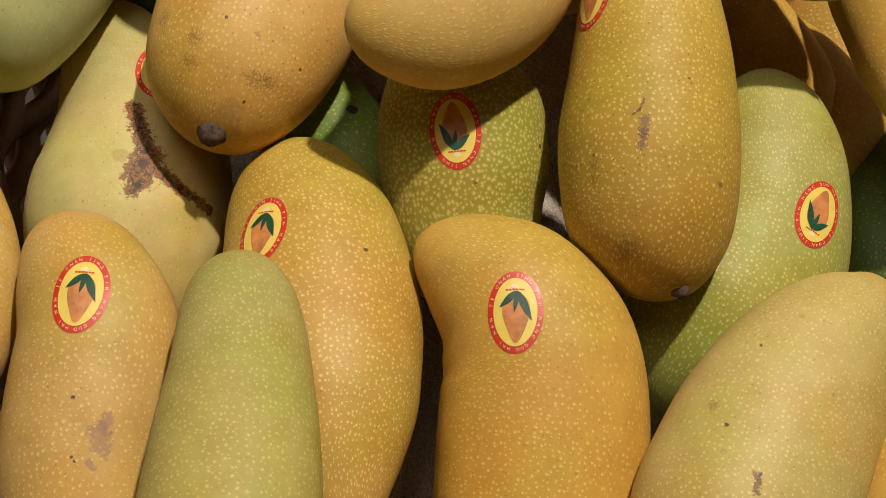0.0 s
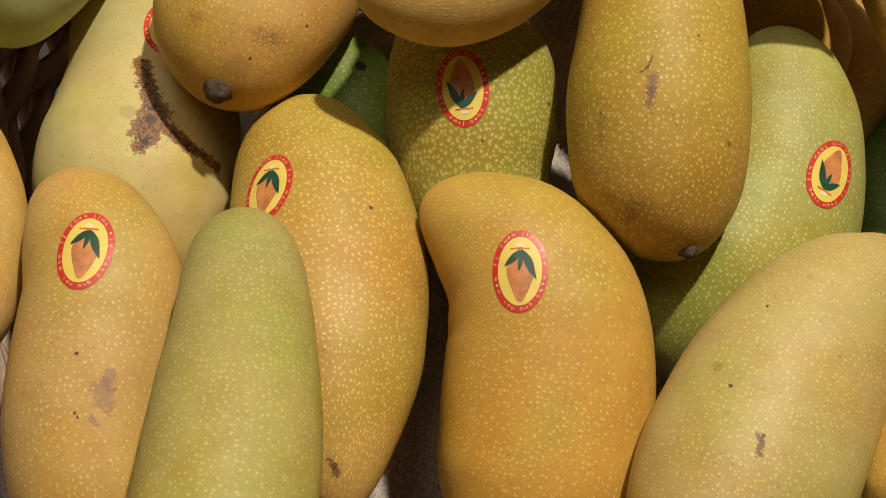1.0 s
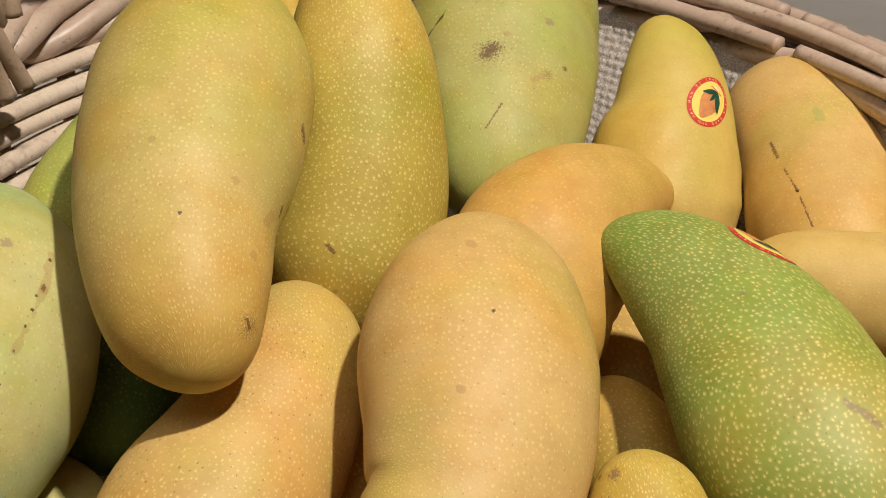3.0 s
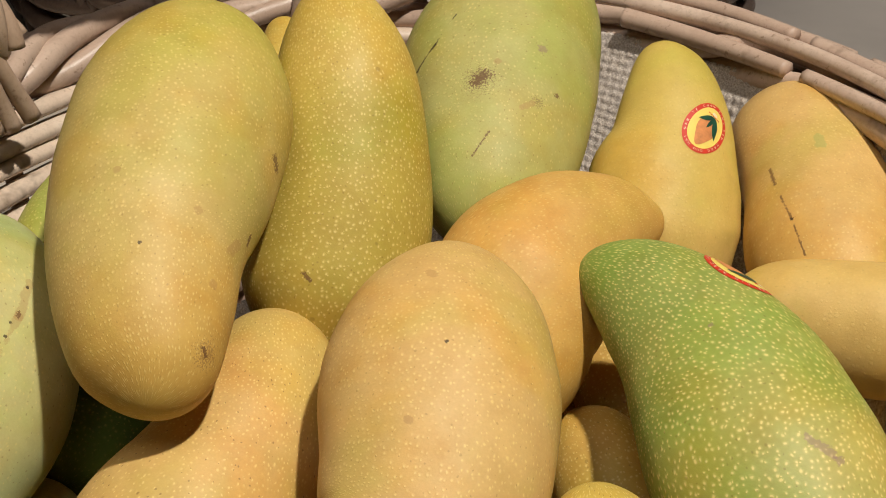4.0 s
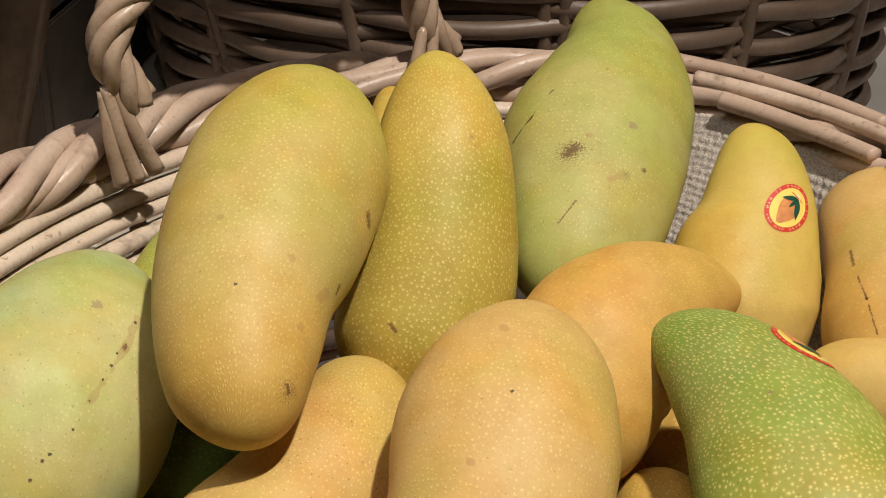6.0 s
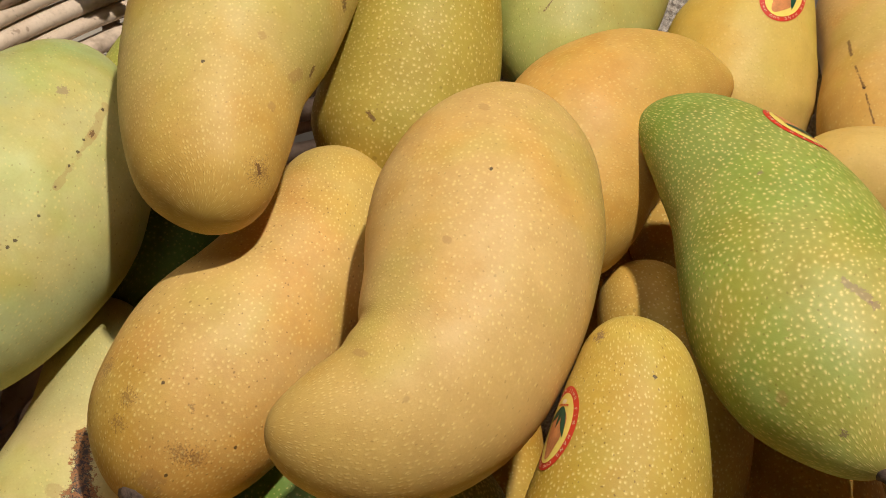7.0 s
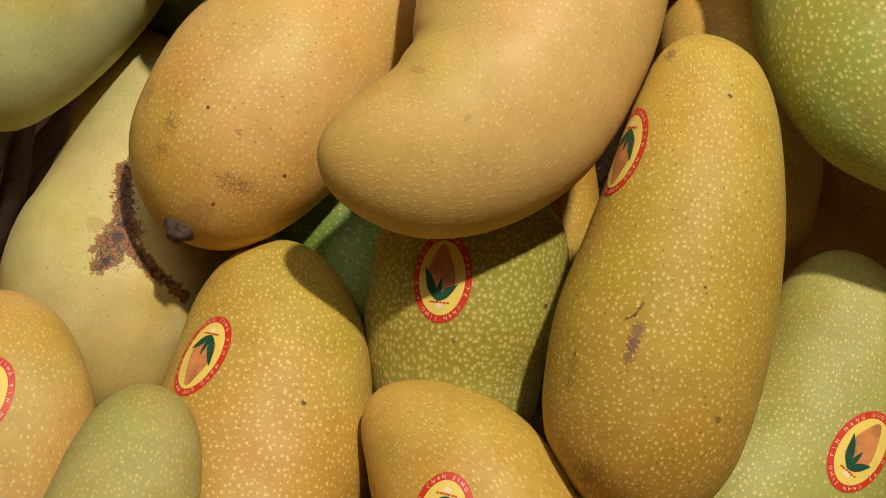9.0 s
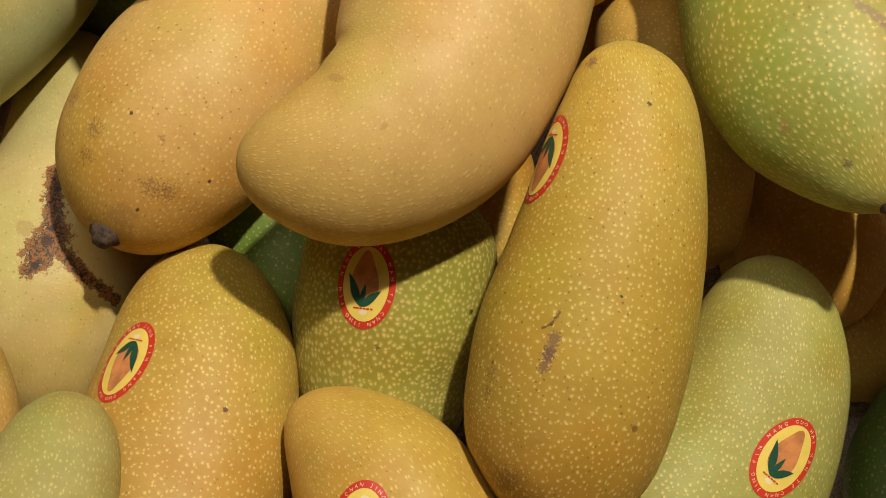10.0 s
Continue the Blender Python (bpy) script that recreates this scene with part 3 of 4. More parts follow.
MARKS["M5"] = [((0.0008, 0.0032, 0.0009), (-0.0007, -0.0001, -0.0029), 0.00220, "bruise2"), ((-0.0007, -0.0001, -0.0029), (-0.0021, -0.0032, -0.0068), 0.00180, "bruise2"), ((0.0020, 0.0092, 0.0065), (-0.0007, 0.0064, 0.0032), 0.00050, "scar"), ((-0.0007, 0.0064, 0.0032), (-0.0033, 0.0062, 0.0019), 0.00045, "scar"), ((0.0072, 0.0821, 0.0534), (0.0072, 0.0821, 0.0534), 0.00240, "bruise2"), ((0.0266, 0.0643, 0.0497), (0.0266, 0.0643, 0.0497), 0.00090, "dark"), ((-0.0102, -0.0201, -0.0399), (-0.0129, -0.0182, -0.0464), 0.00300, "specks"), ((-0.0187, 0.0022, -0.0157), (-0.0187, 0.0022, -0.0157), 0.00220, "specks"), ((-0.0199, -0.0008, -0.0205), (-0.0199, -0.0008, -0.0205), 0.00180, "specks"), ((0.0209, 0.0138, 0.0105), (0.0209, 0.0138, 0.0105), 0.00060, "dark")]
MARKS["M6"] = [((-0.0388, 0.0564, -0.0364), (-0.0388, 0.0564, -0.0364), 0.0012, "dark"), ((-0.0604, 0.0435, -0.0418), (-0.0604, 0.0435, -0.0418), 0.0009, "scar")]
MARKS["M8"] = [((0.0103, -0.1097, -0.0794), (0.0108, -0.1119, -0.0806), 0.00100, "scar"), ((0.0108, -0.1119, -0.0806), (0.0089, -0.1154, -0.0828), 0.00130, "scar"), ((0.0119, -0.1103, -0.0797), (0.0119, -0.1103, -0.0797), 0.00100, "dark"), ((0.0063, -0.0903, -0.0730), (0.0063, -0.0903, -0.0730), 0.00090, "dark"), ((0.0047, -0.0801, -0.0721), (0.0047, -0.0801, -0.0721), 0.00160, "specks"), ((0.0281, -0.0628, -0.0618), (0.0281, -0.0628, -0.0618), 0.00070, "dark"), ((0.0021, -0.0997, -0.0767), (0.0021, -0.0997, -0.0767), 0.00120, "faint"), ((0.0467, -0.0544, -0.0574), (0.0467, -0.0544, -0.0574), 0.00150, "faint")]
MARKS["M9"] = [((-0.1491, 0.0844, 0.0159), (-0.1491, 0.0844, 0.0159), 0.0008, "dark"), ((-0.1418, 0.0792, 0.0132), (-0.1418, 0.0792, 0.0132), 0.0010, "specks"), ((-0.1592, 0.0794, 0.0138), (-0.1592, 0.0794, 0.0138), 0.0025, "specks"), ((-0.1433, 0.0626, 0.0055), (-0.1433, 0.0626, 0.0055), 0.0029, "specks"), ((-0.1377, 0.0606, 0.0044), (-0.1377, 0.0606, 0.0044), 0.0027, "specks"), ((-0.1470, 0.0503, -0.0001), (-0.1470, 0.0503, -0.0001), 0.0008, "dark"), ((-0.1542, 0.0456, -0.0021), (-0.1542, 0.0456, -0.0021), 0.0061, "faint"), ((-0.1638, 0.0715, 0.0102), (-0.1638, 0.0715, 0.0102), 0.0021, "specks"), ((-0.1692, 0.0885, 0.0184), (-0.1692, 0.0885, 0.0184), 0.0030, "specks"), ((-0.1220, 0.0644, 0.0057), (-0.1220, 0.0644, 0.0057), 0.0008, "dark")]
MARKS["M10"] = [((-0.0354, 0.1214, 0.0884), (-0.0354, 0.1214, 0.0884), 0.0008, "dark"), ((-0.0390, 0.1494, 0.1016), (-0.0390, 0.1494, 0.1016), 0.0027, "faint"), ((-0.0466, 0.0955, 0.0766), (-0.0466, 0.0955, 0.0766), 0.0018, "faint"), ((-0.0764, 0.0567, 0.0593), (-0.0733, 0.0549, 0.0584), 0.0017, "faint")]
MARKS["M11"] = [((0.0662, 0.1447, 0.0859), (0.0662, 0.1447, 0.0859), 0.0013, "bruise"), ((0.0901, 0.0990, 0.0638), (0.0975, 0.0932, 0.0609), 0.0020, "bruise"), ((0.0993, 0.0912, 0.0599), (0.0993, 0.0912, 0.0599), 0.0020, "bruise"), ((0.0891, 0.0476, 0.0398), (0.0891, 0.0476, 0.0398), 0.0015, "bruise2"), ((0.0680, 0.0590, 0.0458), (0.0680, 0.0590, 0.0458), 0.0034, "faint")]
MARKS["M12"] = [((-0.1943, 0.1814, 0.0905), (-0.1977, 0.1645, 0.0827), 0.0021, "faint"), ((-0.1977, 0.1645, 0.0827), (-0.2072, 0.1385, 0.0709), 0.0018, "faint"), ((-0.1958, 0.1785, 0.0892), (-0.1958, 0.1785, 0.0892), 0.0009, "dark"), ((-0.1977, 0.1660, 0.0835), (-0.1982, 0.1644, 0.0827), 0.0009, "scar"), ((-0.2015, 0.1607, 0.0811), (-0.2015, 0.1607, 0.0811), 0.0008, "dark"), ((-0.2027, 0.1546, 0.0783), (-0.2027, 0.1546, 0.0783), 0.0008, "dark"), ((-0.2047, 0.1481, 0.0752), (-0.2047, 0.1481, 0.0752), 0.0007, "dark"), ((-0.2076, 0.1385, 0.0708), (-0.2076, 0.1385, 0.0708), 0.0007, "scar"), ((-0.2102, 0.1264, 0.0653), (-0.2102, 0.1264, 0.0653), 0.0007, "dark"), ((-0.2161, 0.1154, 0.0603), (-0.2161, 0.1154, 0.0603), 0.0009, "dark"), ((-0.2184, 0.1124, 0.0589), (-0.2184, 0.1124, 0.0589), 0.0009, "dark"), ((-0.2203, 0.1038, 0.0550), (-0.2203, 0.1038, 0.0550), 0.0009, "dark"), ((-0.2156, 0.1783, 0.0897), (-0.2156, 0.1783, 0.0897), 0.0028, "bruise")]
MARKS["U1"] = [((-0.1010, 0.2052, 0.1299), (-0.1004, 0.2051, 0.1253), 0.00200, "scar"), ((-0.1091, 0.1764, 0.1101), (-0.1100, 0.1738, 0.1081), 0.00110, "scar"), ((-0.1202, 0.1202, 0.0926), (-0.1202, 0.1202, 0.0926), 0.00340, "specks"), ((-0.1209, 0.1206, 0.0948), (-0.1202, 0.1198, 0.0919), 0.00100, "scar"), ((-0.1448, 0.1437, 0.1256), (-0.1448, 0.1437, 0.1256), 0.00080, "dark"), ((-0.1126, 0.1661, 0.1124), (-0.1149, 0.1597, 0.1139), 0.00260, "faint"), ((-0.1255, 0.1618, 0.1291), (-0.1255, 0.1618, 0.1291), 0.00220, "faint"), ((-0.1190, 0.1414, 0.1095), (-0.1190, 0.1414, 0.1095), 0.00240, "faint"), ((-0.1560, 0.1696, 0.1423), (-0.1560, 0.1696, 0.1423), 0.00200, "faint")]
MARKS["U2"] = [((-0.0906, 0.2044, 0.0778), (-0.0887, 0.2018, 0.0765), 0.0010, "scar"), ((-0.0948, 0.2804, 0.1135), (-0.0892, 0.2824, 0.1143), 0.0010, "scar")]
MARKS["U3"] = [((-0.0175, 0.2967, 0.1260), (-0.0138, 0.2995, 0.1283), 0.00360, "scar"), ((-0.0164, 0.2976, 0.1268), (-0.0164, 0.2976, 0.1268), 0.00500, "specks"), ((-0.0443, 0.3186, 0.1218), (-0.0356, 0.3229, 0.1338), 0.00075, "dark"), ((-0.0356, 0.3229, 0.1338), (-0.0259, 0.3337, 0.1447), 0.00050, "dark"), ((-0.0202, 0.2651, 0.1035), (-0.0125, 0.2737, 0.1114), 0.00050, "scar"), ((0.0104, 0.2912, 0.1183), (0.0104, 0.2912, 0.1183), 0.00200, "specks"), ((0.0195, 0.2988, 0.1180), (0.0195, 0.2988, 0.1180), 0.00130, "scar"), ((0.0138, 0.3155, 0.1342), (0.0138, 0.3155, 0.1342), 0.00260, "bruise"), ((-0.0077, 0.3053, 0.1325), (-0.0077, 0.3053, 0.1325), 0.00180, "faint"), ((0.0024, 0.2858, 0.1177), (0.0078, 0.2893, 0.1182), 0.00160, "faint")]
MARKS["U5"] = [((0.1196, 0.2901, 0.0846), (0.1192, 0.2772, 0.0833), 0.00090, "scar"), ((0.1198, 0.2673, 0.0822), (0.1218, 0.2517, 0.0787), 0.00060, "scar"), ((0.1218, 0.2517, 0.0787), (0.1218, 0.2517, 0.0787), 0.00100, "dark"), ((0.1222, 0.2481, 0.0773), (0.1245, 0.2334, 0.0702), 0.00055, "scar"), ((0.1426, 0.2981, 0.0978), (0.1426, 0.2926, 0.0964), 0.00300, "green"), ((0.1651, 0.3231, 0.1018), (0.1694, 0.3230, 0.0998), 0.00120, "faint")]
MARKS["L1"] = [((-0.1935, 0.0965, -0.0164), (-0.1918, 0.0854, -0.0228), 0.0042, "stain"), ((-0.1912, 0.0855, -0.0228), (-0.1900, 0.0758, -0.0302), 0.0050, "stain"), ((-0.1900, 0.0751, -0.0309), (-0.1940, 0.0690, -0.0360), 0.0076, "stain"), ((-0.1952, 0.0655, -0.0385), (-0.1975, 0.0637, -0.0395), 0.0036, "stain"), ((-0.1861, 0.0720, -0.0366), (-0.1775, 0.0683, -0.0450), 0.0036, "stain"), ((-0.1775, 0.0683, -0.0450), (-0.1677, 0.0697, -0.0574), 0.0030, "stain"), ((-0.1918, 0.0733, -0.0323), (-0.1918, 0.0733, -0.0323), 0.0024, "dark"), ((-0.1911, 0.0905, -0.0199), (-0.1911, 0.0905, -0.0199), 0.0014, "dark"), ((-0.1948, 0.0655, -0.0386), (-0.1948, 0.0655, -0.0386), 0.0016, "dark"), ((-0.1898, 0.0778, -0.0289), (-0.1898, 0.0778, -0.0289), 0.0015, "dark"), ((-0.2007, 0.0800, -0.0347), (-0.2007, 0.0800, -0.0347), 0.0037, "faint")]
STICKERS = [
    ("M4", (-0.0581, -0.0356, -0.0525), (0.166, 0.757, 0.632), (-0.17, -0.79, 0.59)),
    ("M1", (-0.2149, -0.0132, -0.0357), (0.239, 0.881, 0.408), (0.12, -0.83, 0.55)),
    ("M3", (-0.1471, 0.0176, -0.0379), (0.309, 0.855, 0.417), (0.28, -0.68, 0.68)),
    ("M6", (-0.0656, 0.0431, -0.0172), (-0.030, -0.610, -0.792), (0.13, -0.75, 0.65)),
    ("M7", (0.0824, 0.0173, -0.0617), (-0.555, -0.690, -0.464), (-0.16, -0.67, 0.72)),
    ("M5", (-0.0061, 0.0593, 0.0290), (0.270, 0.696, 0.665), (0.01, -0.81, 0.59)),
    ("U4", (0.0905, 0.3032, 0.0999), (0.471, 0.858, 0.203), (-0.16, -0.91, 0.38)),
    ("M11", (0.0825, 0.1776, 0.0932), (0.726, -0.647, -0.233), (0.2, -0.15, 0.97)),
    ("L1", (-0.1819, 0.1168, -0.0137), (0.126, 0.943, 0.307), (0.08, -0.89, 0.46)),
]
STEMS = [
    ("M11", (0.1077, 0.0528, 0.0227), 0.0036),
    ("G1", (-0.1013, 0.0925, -0.0257), 0.0021),
    ("M9", (-0.1622, 0.0573, -0.0148), 0.0050),
    ("M5", (0.0107, -0.0216, -0.0632), 0.0033),
]


TREES = {}
FRUIT = {}


def mango(key, look_of, label, thick=0.86, rings=72, seg=48):
    """A mango swept along its curved spine; the section is a little flatter towards the face."""
    face, points = SPINES[key]
    rows = np.array(points, float)
    s = spline(rows[:, :3], 241)
    knot = np.array([np.argmin(np.linalg.norm(s - q[:3], axis=1)) for q in rows], float) / 240
    knot[0], knot[-1] = 0, 1
    area = monotone(knot, rows[:, 3] ** 2, np.linspace(0, 1, 241))
    area = np.convolve(np.r_[-area[13:0:-1], area, -area[-2:-15:-1]], np.hanning(29)[1:-1] / np.hanning(29).sum(), "valid")
    soft = np.vstack([2 * s[0] - s[13:0:-1], s, 2 * s[-1] - s[-2:-15:-1]])
    s = np.stack([np.convolve(soft[:, k], np.hanning(29)[1:-1] / np.hanning(29).sum(), "valid") for k in range(3)] + [area], 1)
    u = 0.5 - 0.5 * np.cos(np.linspace(0, np.pi, rings))
    line = np.stack([np.interp(u, np.linspace(0, 1, 241), s[:, k]) for k in range(4)], 1)
    centre = line[:, :3].mean(0)
    c, r = line[:, :3] - centre, np.sqrt(np.maximum(line[:, 3], 0))
    r[0] = r[-1] = 0.0
    t = np.gradient(c, axis=0)
    t /= np.linalg.norm(t, axis=1, keepdims=True)
    side = np.cross(t, np.array(face))
    side /= np.linalg.norm(side, axis=1, keepdims=True)
    up = np.cross(side, t)
    a = np.linspace(0, 2 * np.pi, seg, endpoint=False)
    verts, along = [], []
    for k in range(rings):
        for q in a if 0 < k < rings - 1 else (0.0,):
            d = math.cos(q) * side[k] + thick * math.sin(q) * up[k]
            w = c[k] + r[k] * d
            n = noise.noise(Vector(w) * 28 + Vector(centre) * 90) * 0.012 + noise.noise(Vector(w) * 70 + Vector(centre) * 50) * 0.004
            verts.append(w + d * r[k] * n)
            along.append(u[k])
    faces = [(0, 1 + j, 1 + (j + 1) % seg) for j in range(seg)]
    for k in range(rings - 3):
        b = 1 + k * seg
        faces += [(b + j, b + seg + j, b + seg + (j + 1) % seg, b + (j + 1) % seg) for j in range(seg)]
    last = len(verts) - 1
    faces += [(last, last - seg + (j + 1) % seg, last - seg + j) for j in range(seg)]
    tree = BVHTree.FromPolygons([tuple(v) for v in verts], faces)
    marks = [(*(tuple(tree.find_nearest(Vector(e) - Vector(centre))[0]) for e in q[:2]), q[2], q[3]) for q in MARKS.get(key, ())]
    ob = linked("mango", verts, faces, skin(marks=marks, **look_of))
    mesh = ob.data
    at = mesh.attributes.new("along", "FLOAT", "POINT")
    at.data.foreach_set("value", along)
    # the skin laid out flat, round and along, with its seam underneath
    arc = np.r_[0, np.cumsum(np.linalg.norm(np.diff(c, axis=0), axis=1))]
    ring_of = [0] + [1 + (n - 1) // seg for n in range(1, last)] + [rings - 1]
    flat = []
    for face_ in faces:
        cols = [(n - 1) % seg for n in face_ if 0 < n < last]
        first = cols[0] if (cols[0] + 1) % seg in cols else (cols[0] - 1) % seg
        for n in face_:
            col = first + 0.5 if n in (0, last) else (n - 1) % seg
            turn_ = (first - 36) % seg + (col - first if n in (0, last) else (col - first) % seg)
            flat += [turn_ / seg * 2 * math.pi * r.max() * 0.8, arc[ring_of[n]], 0.0]
    mesh.attributes.new("lie", "FLOAT_VECTOR", "CORNER").data.foreach_set("vector", flat)
    ob.location = centre
    tagged(ob, label, "mango", "mangoes in the basket")
    FRUIT[key] = ob
    TREES[key] = (tree, Vector(centre))
    return ob
# skin colours
GOLD, PEACH, AMBER = (0.59, 0.37, 0.08), (0.65, 0.425, 0.145), (0.56, 0.305, 0.05)
STRAW, LEMON = (0.60, 0.45, 0.15), (0.58, 0.42, 0.085)
# DEEP also puts the shade of a gap into the skin of D4
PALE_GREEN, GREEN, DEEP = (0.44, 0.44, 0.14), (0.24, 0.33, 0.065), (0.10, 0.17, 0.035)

FRUITS = [
    ("M1", dict(stem_col=(0.6, 0.39, 0.125), body_col=(0.58, 0.375, 0.12), tip_col=(0.55, 0.345, 0.08), seed=1), "peach-yellow mango with an oval sticker and grey bruise"),
    ("M2", dict(stem_col=(0.41, 0.375, 0.13), body_col=(0.44, 0.38, 0.11), tip_col=(0.52, 0.43, 0.15), seed=2, patchy=0.28, dots=0.45, specks=0.1), "dull green long mango lying over its neighbours"),
    ("M3", dict(stem_col=(0.52, 0.37, 0.07), body_col=(0.53, 0.335, 0.075), tip_col=(0.55, 0.34, 0.08), seed=3, patchy=0.28, dots=0.75), "golden mango with an oval sticker near its top"),
    ("M4", dict(stem_col=GOLD, body_col=(0.59, 0.345, 0.062), tip_col=(0.58, 0.33, 0.055), seed=4), "orange curved mango with an upright oval sticker"),
    ("M5", dict(stem_col=LEMON, body_col=(0.5, 0.34, 0.05), tip_col=(0.46, 0.28, 0.05), seed=5, patchy=0.28, dots=0.7, specks=0.6), "long olive-yellow mango with a purple scratch"),
    ("M6", dict(stem_col=(0.36, 0.31, 0.055), body_col=(0.42, 0.37, 0.075), tip_col=(0.38, 0.37, 0.08), seed=6, dots=0.6, dot_scale=500, dot_size=1.45, net=0.24, patchy=0.15), "green-yellow mango with dense pale dots and sticker"),
    ("M7", dict(stem_col=(0.40, 0.39, 0.11), body_col=(0.38, 0.39, 0.10), tip_col=(0.34, 0.36, 0.08), seed=7, patchy=0.28, dots=0.7), "pale green mango with an oval sticker"),
    ("M8", dict(stem_col=(0.54, 0.43, 0.15), body_col=(0.55, 0.43, 0.165), tip_col=(0.53, 0.37, 0.11), seed=8), "large pale yellow mango with brown sap scar"),
    ("M9", dict(stem_col=PEACH, body_col=PEACH, tip_col=(0.61, 0.355, 0.085), seed=9, specks=0.5), "orange mango with dark stem nub and scratches"),
    ("M10", dict(stem_col=PEACH, body_col=(0.66, 0.44, 0.155), tip_col=(0.6, 0.40, 0.11), seed=10, dots=0.55, specks=0.2, patchy=0.5), "big kidney-shaped peach-yellow mango on top of the pile"),
    ("M11", dict(stem_col=(0.28, 0.36, 0.08), body_col=(0.40, 0.40, 0.09), tip_col=(0.62, 0.48, 0.13), blush=(0.24, 0.38, 0.085), seed=11, dots=0.8, dot_scale=400, dot_size=1.05, net=0.12, patchy=0.33), "green beaked mango with pale dots and sticker"),
    ("M12", dict(stem_col=(0.50, 0.49, 0.19), body_col=(0.57, 0.54, 0.23), tip_col=(0.53, 0.47, 0.15), blush=(0.42, 0.53, 0.27), seed=12, patchy=0.6, dots=0.4), "pale green mango with a dotted brown scratch"),
    ("U1", dict(stem_col=(0.52, 0.42, 0.09), body_col=STRAW, tip_col=GOLD, blush=(0.45, 0.40, 0.09), seed=13, patchy=0.45, dots=0.5, specks=0.2), "large yellow mango leaning on the pile"),
    ("U2", dict(stem_col=LEMON, body_col=(0.47, 0.37, 0.06), tip_col=(0.44, 0.33, 0.06), seed=14, patchy=0.28, dots=0.65), "long green-yellow mango standing upright"),
    ("U3", dict(stem_col=(0.36, 0.38, 0.09), body_col=(0.46, 0.43, 0.14), tip_col=PALE_GREEN, seed=15, patchy=0.6, dots=0.45), "green mango with dark spot and thin crack"),
    ("U4", dict(stem_col=(0.60, 0.45, 0.10), body_col=(0.63, 0.455, 0.105), tip_col=(0.65, 0.45, 0.13), seed=16, patchy=0.6, dots=0.2, specks=0.05), "yellow pointed mango with a small oval sticker"),
    ("U5", dict(stem_col=PEACH, body_col=PEACH, tip_col=GOLD, seed=17, patchy=0.55, dots=0.35, specks=0.1), "peach-coloured mango with a long thin crack"),
    ("U6", dict(stem_col=(0.66, 0.46, 0.14), body_col=(0.67, 0.46, 0.14), tip_col=(0.66, 0.45, 0.12), seed=18, patchy=0.6, dots=0.2, specks=0.05), "yellow mango half hidden under a green one"),
    ("U7", dict(stem_col=(0.62, 0.37, 0.09), body_col=(0.64, 0.39, 0.105), tip_col=GOLD, seed=19, dots=0.3, specks=0.1), "orange mango bent behind the large one"),
    ("U8", dict(stem_col=GOLD, body_col=GOLD, tip_col=AMBER, seed=20), "orange mango deep between its neighbours"),
    ("L1", dict(stem_col=(0.55, 0.47, 0.18), body_col=(0.66, 0.55, 0.25), tip_col=STRAW, blush=(0.47, 0.49, 0.22), seed=21, patchy=0.6, dots=0.35), "pale mango with a large brown sap stain"),
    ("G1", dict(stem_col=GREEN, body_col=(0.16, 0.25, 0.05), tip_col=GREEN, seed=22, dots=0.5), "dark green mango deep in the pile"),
    ("L2", dict(stem_col=PEACH, body_col=PEACH, tip_col=PEACH, seed=23), "peach mango at the edge of the pile"),
    ("B1", dict(stem_col=LEMON, body_col=GOLD, tip_col=LEMON, seed=24), "yellow mango lying across the front"),
    ("B2", dict(stem_col=LEMON, body_col=GOLD, tip_col=GOLD, seed=25), "yellow mango beside the pale large one"),
    ("D1", dict(stem_col=GOLD, body_col=(0.5, 0.3, 0.07), tip_col=GOLD, seed=26), "yellow mango in the shade of the pile"),
    ("D2", dict(stem_col=GOLD, body_col=GOLD, tip_col=GOLD, seed=27), "yellow mango low at the basket's side"),
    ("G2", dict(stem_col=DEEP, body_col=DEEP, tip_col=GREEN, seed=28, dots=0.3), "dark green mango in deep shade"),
    ("L3", dict(stem_col=GREEN, body_col=(0.38, 0.41, 0.09), tip_col=PALE_GREEN, seed=29, dots=0.4), "small green mango by the basket wall"),
    ("F1", dict(stem_col=GOLD, body_col=AMBER, tip_col=GOLD, seed=31), "orange mango wedged deep between two larger ones"),
    ("F3", dict(stem_col=GOLD, body_col=AMBER, tip_col=GOLD, seed=33), "orange mango low under the large one"),
    ("F4", dict(stem_col=GOLD, body_col=AMBER, tip_col=GOLD, seed=34), "orange mango hidden under two large ones"),
    ("F5", dict(stem_col=GOLD, body_col=GOLD, tip_col=AMBER, seed=37), "orange mango deep behind its larger neighbours"),
    ("F2", dict(stem_col=GOLD, body_col=GOLD, tip_col=AMBER, seed=32), "orange mango deep in the shade of its neighbours"),
    # D3: the shade of its neighbours is put into a darker body colour
    ("D3", dict(stem_col=AMBER, body_col=(0.42, 0.24, 0.05), tip_col=AMBER, seed=35), "orange mango lying low, coloured darker for the shade there"),
    # D4 is an added fruit; its dark skin stands for an empty, shaded gap
    ("D4", dict(stem_col=DEEP, body_col=DEEP, tip_col=DEEP, seed=36, dots=0.3), "added mango filling a gap, coloured dark green for shade"),
    ("U10", dict(stem_col=LEMON, body_col=LEMON, tip_col=GOLD, seed=30, dots=0.4), "yellow mango tip behind two larger ones"),
]
for key, look_of, label in FRUITS:
    mango(key, look_of, label, {"M11": 0.74, "M10": 0.8, "M7": 0.8, "M5": 0.95, "M6": 0.95}.get(key, 0.86))

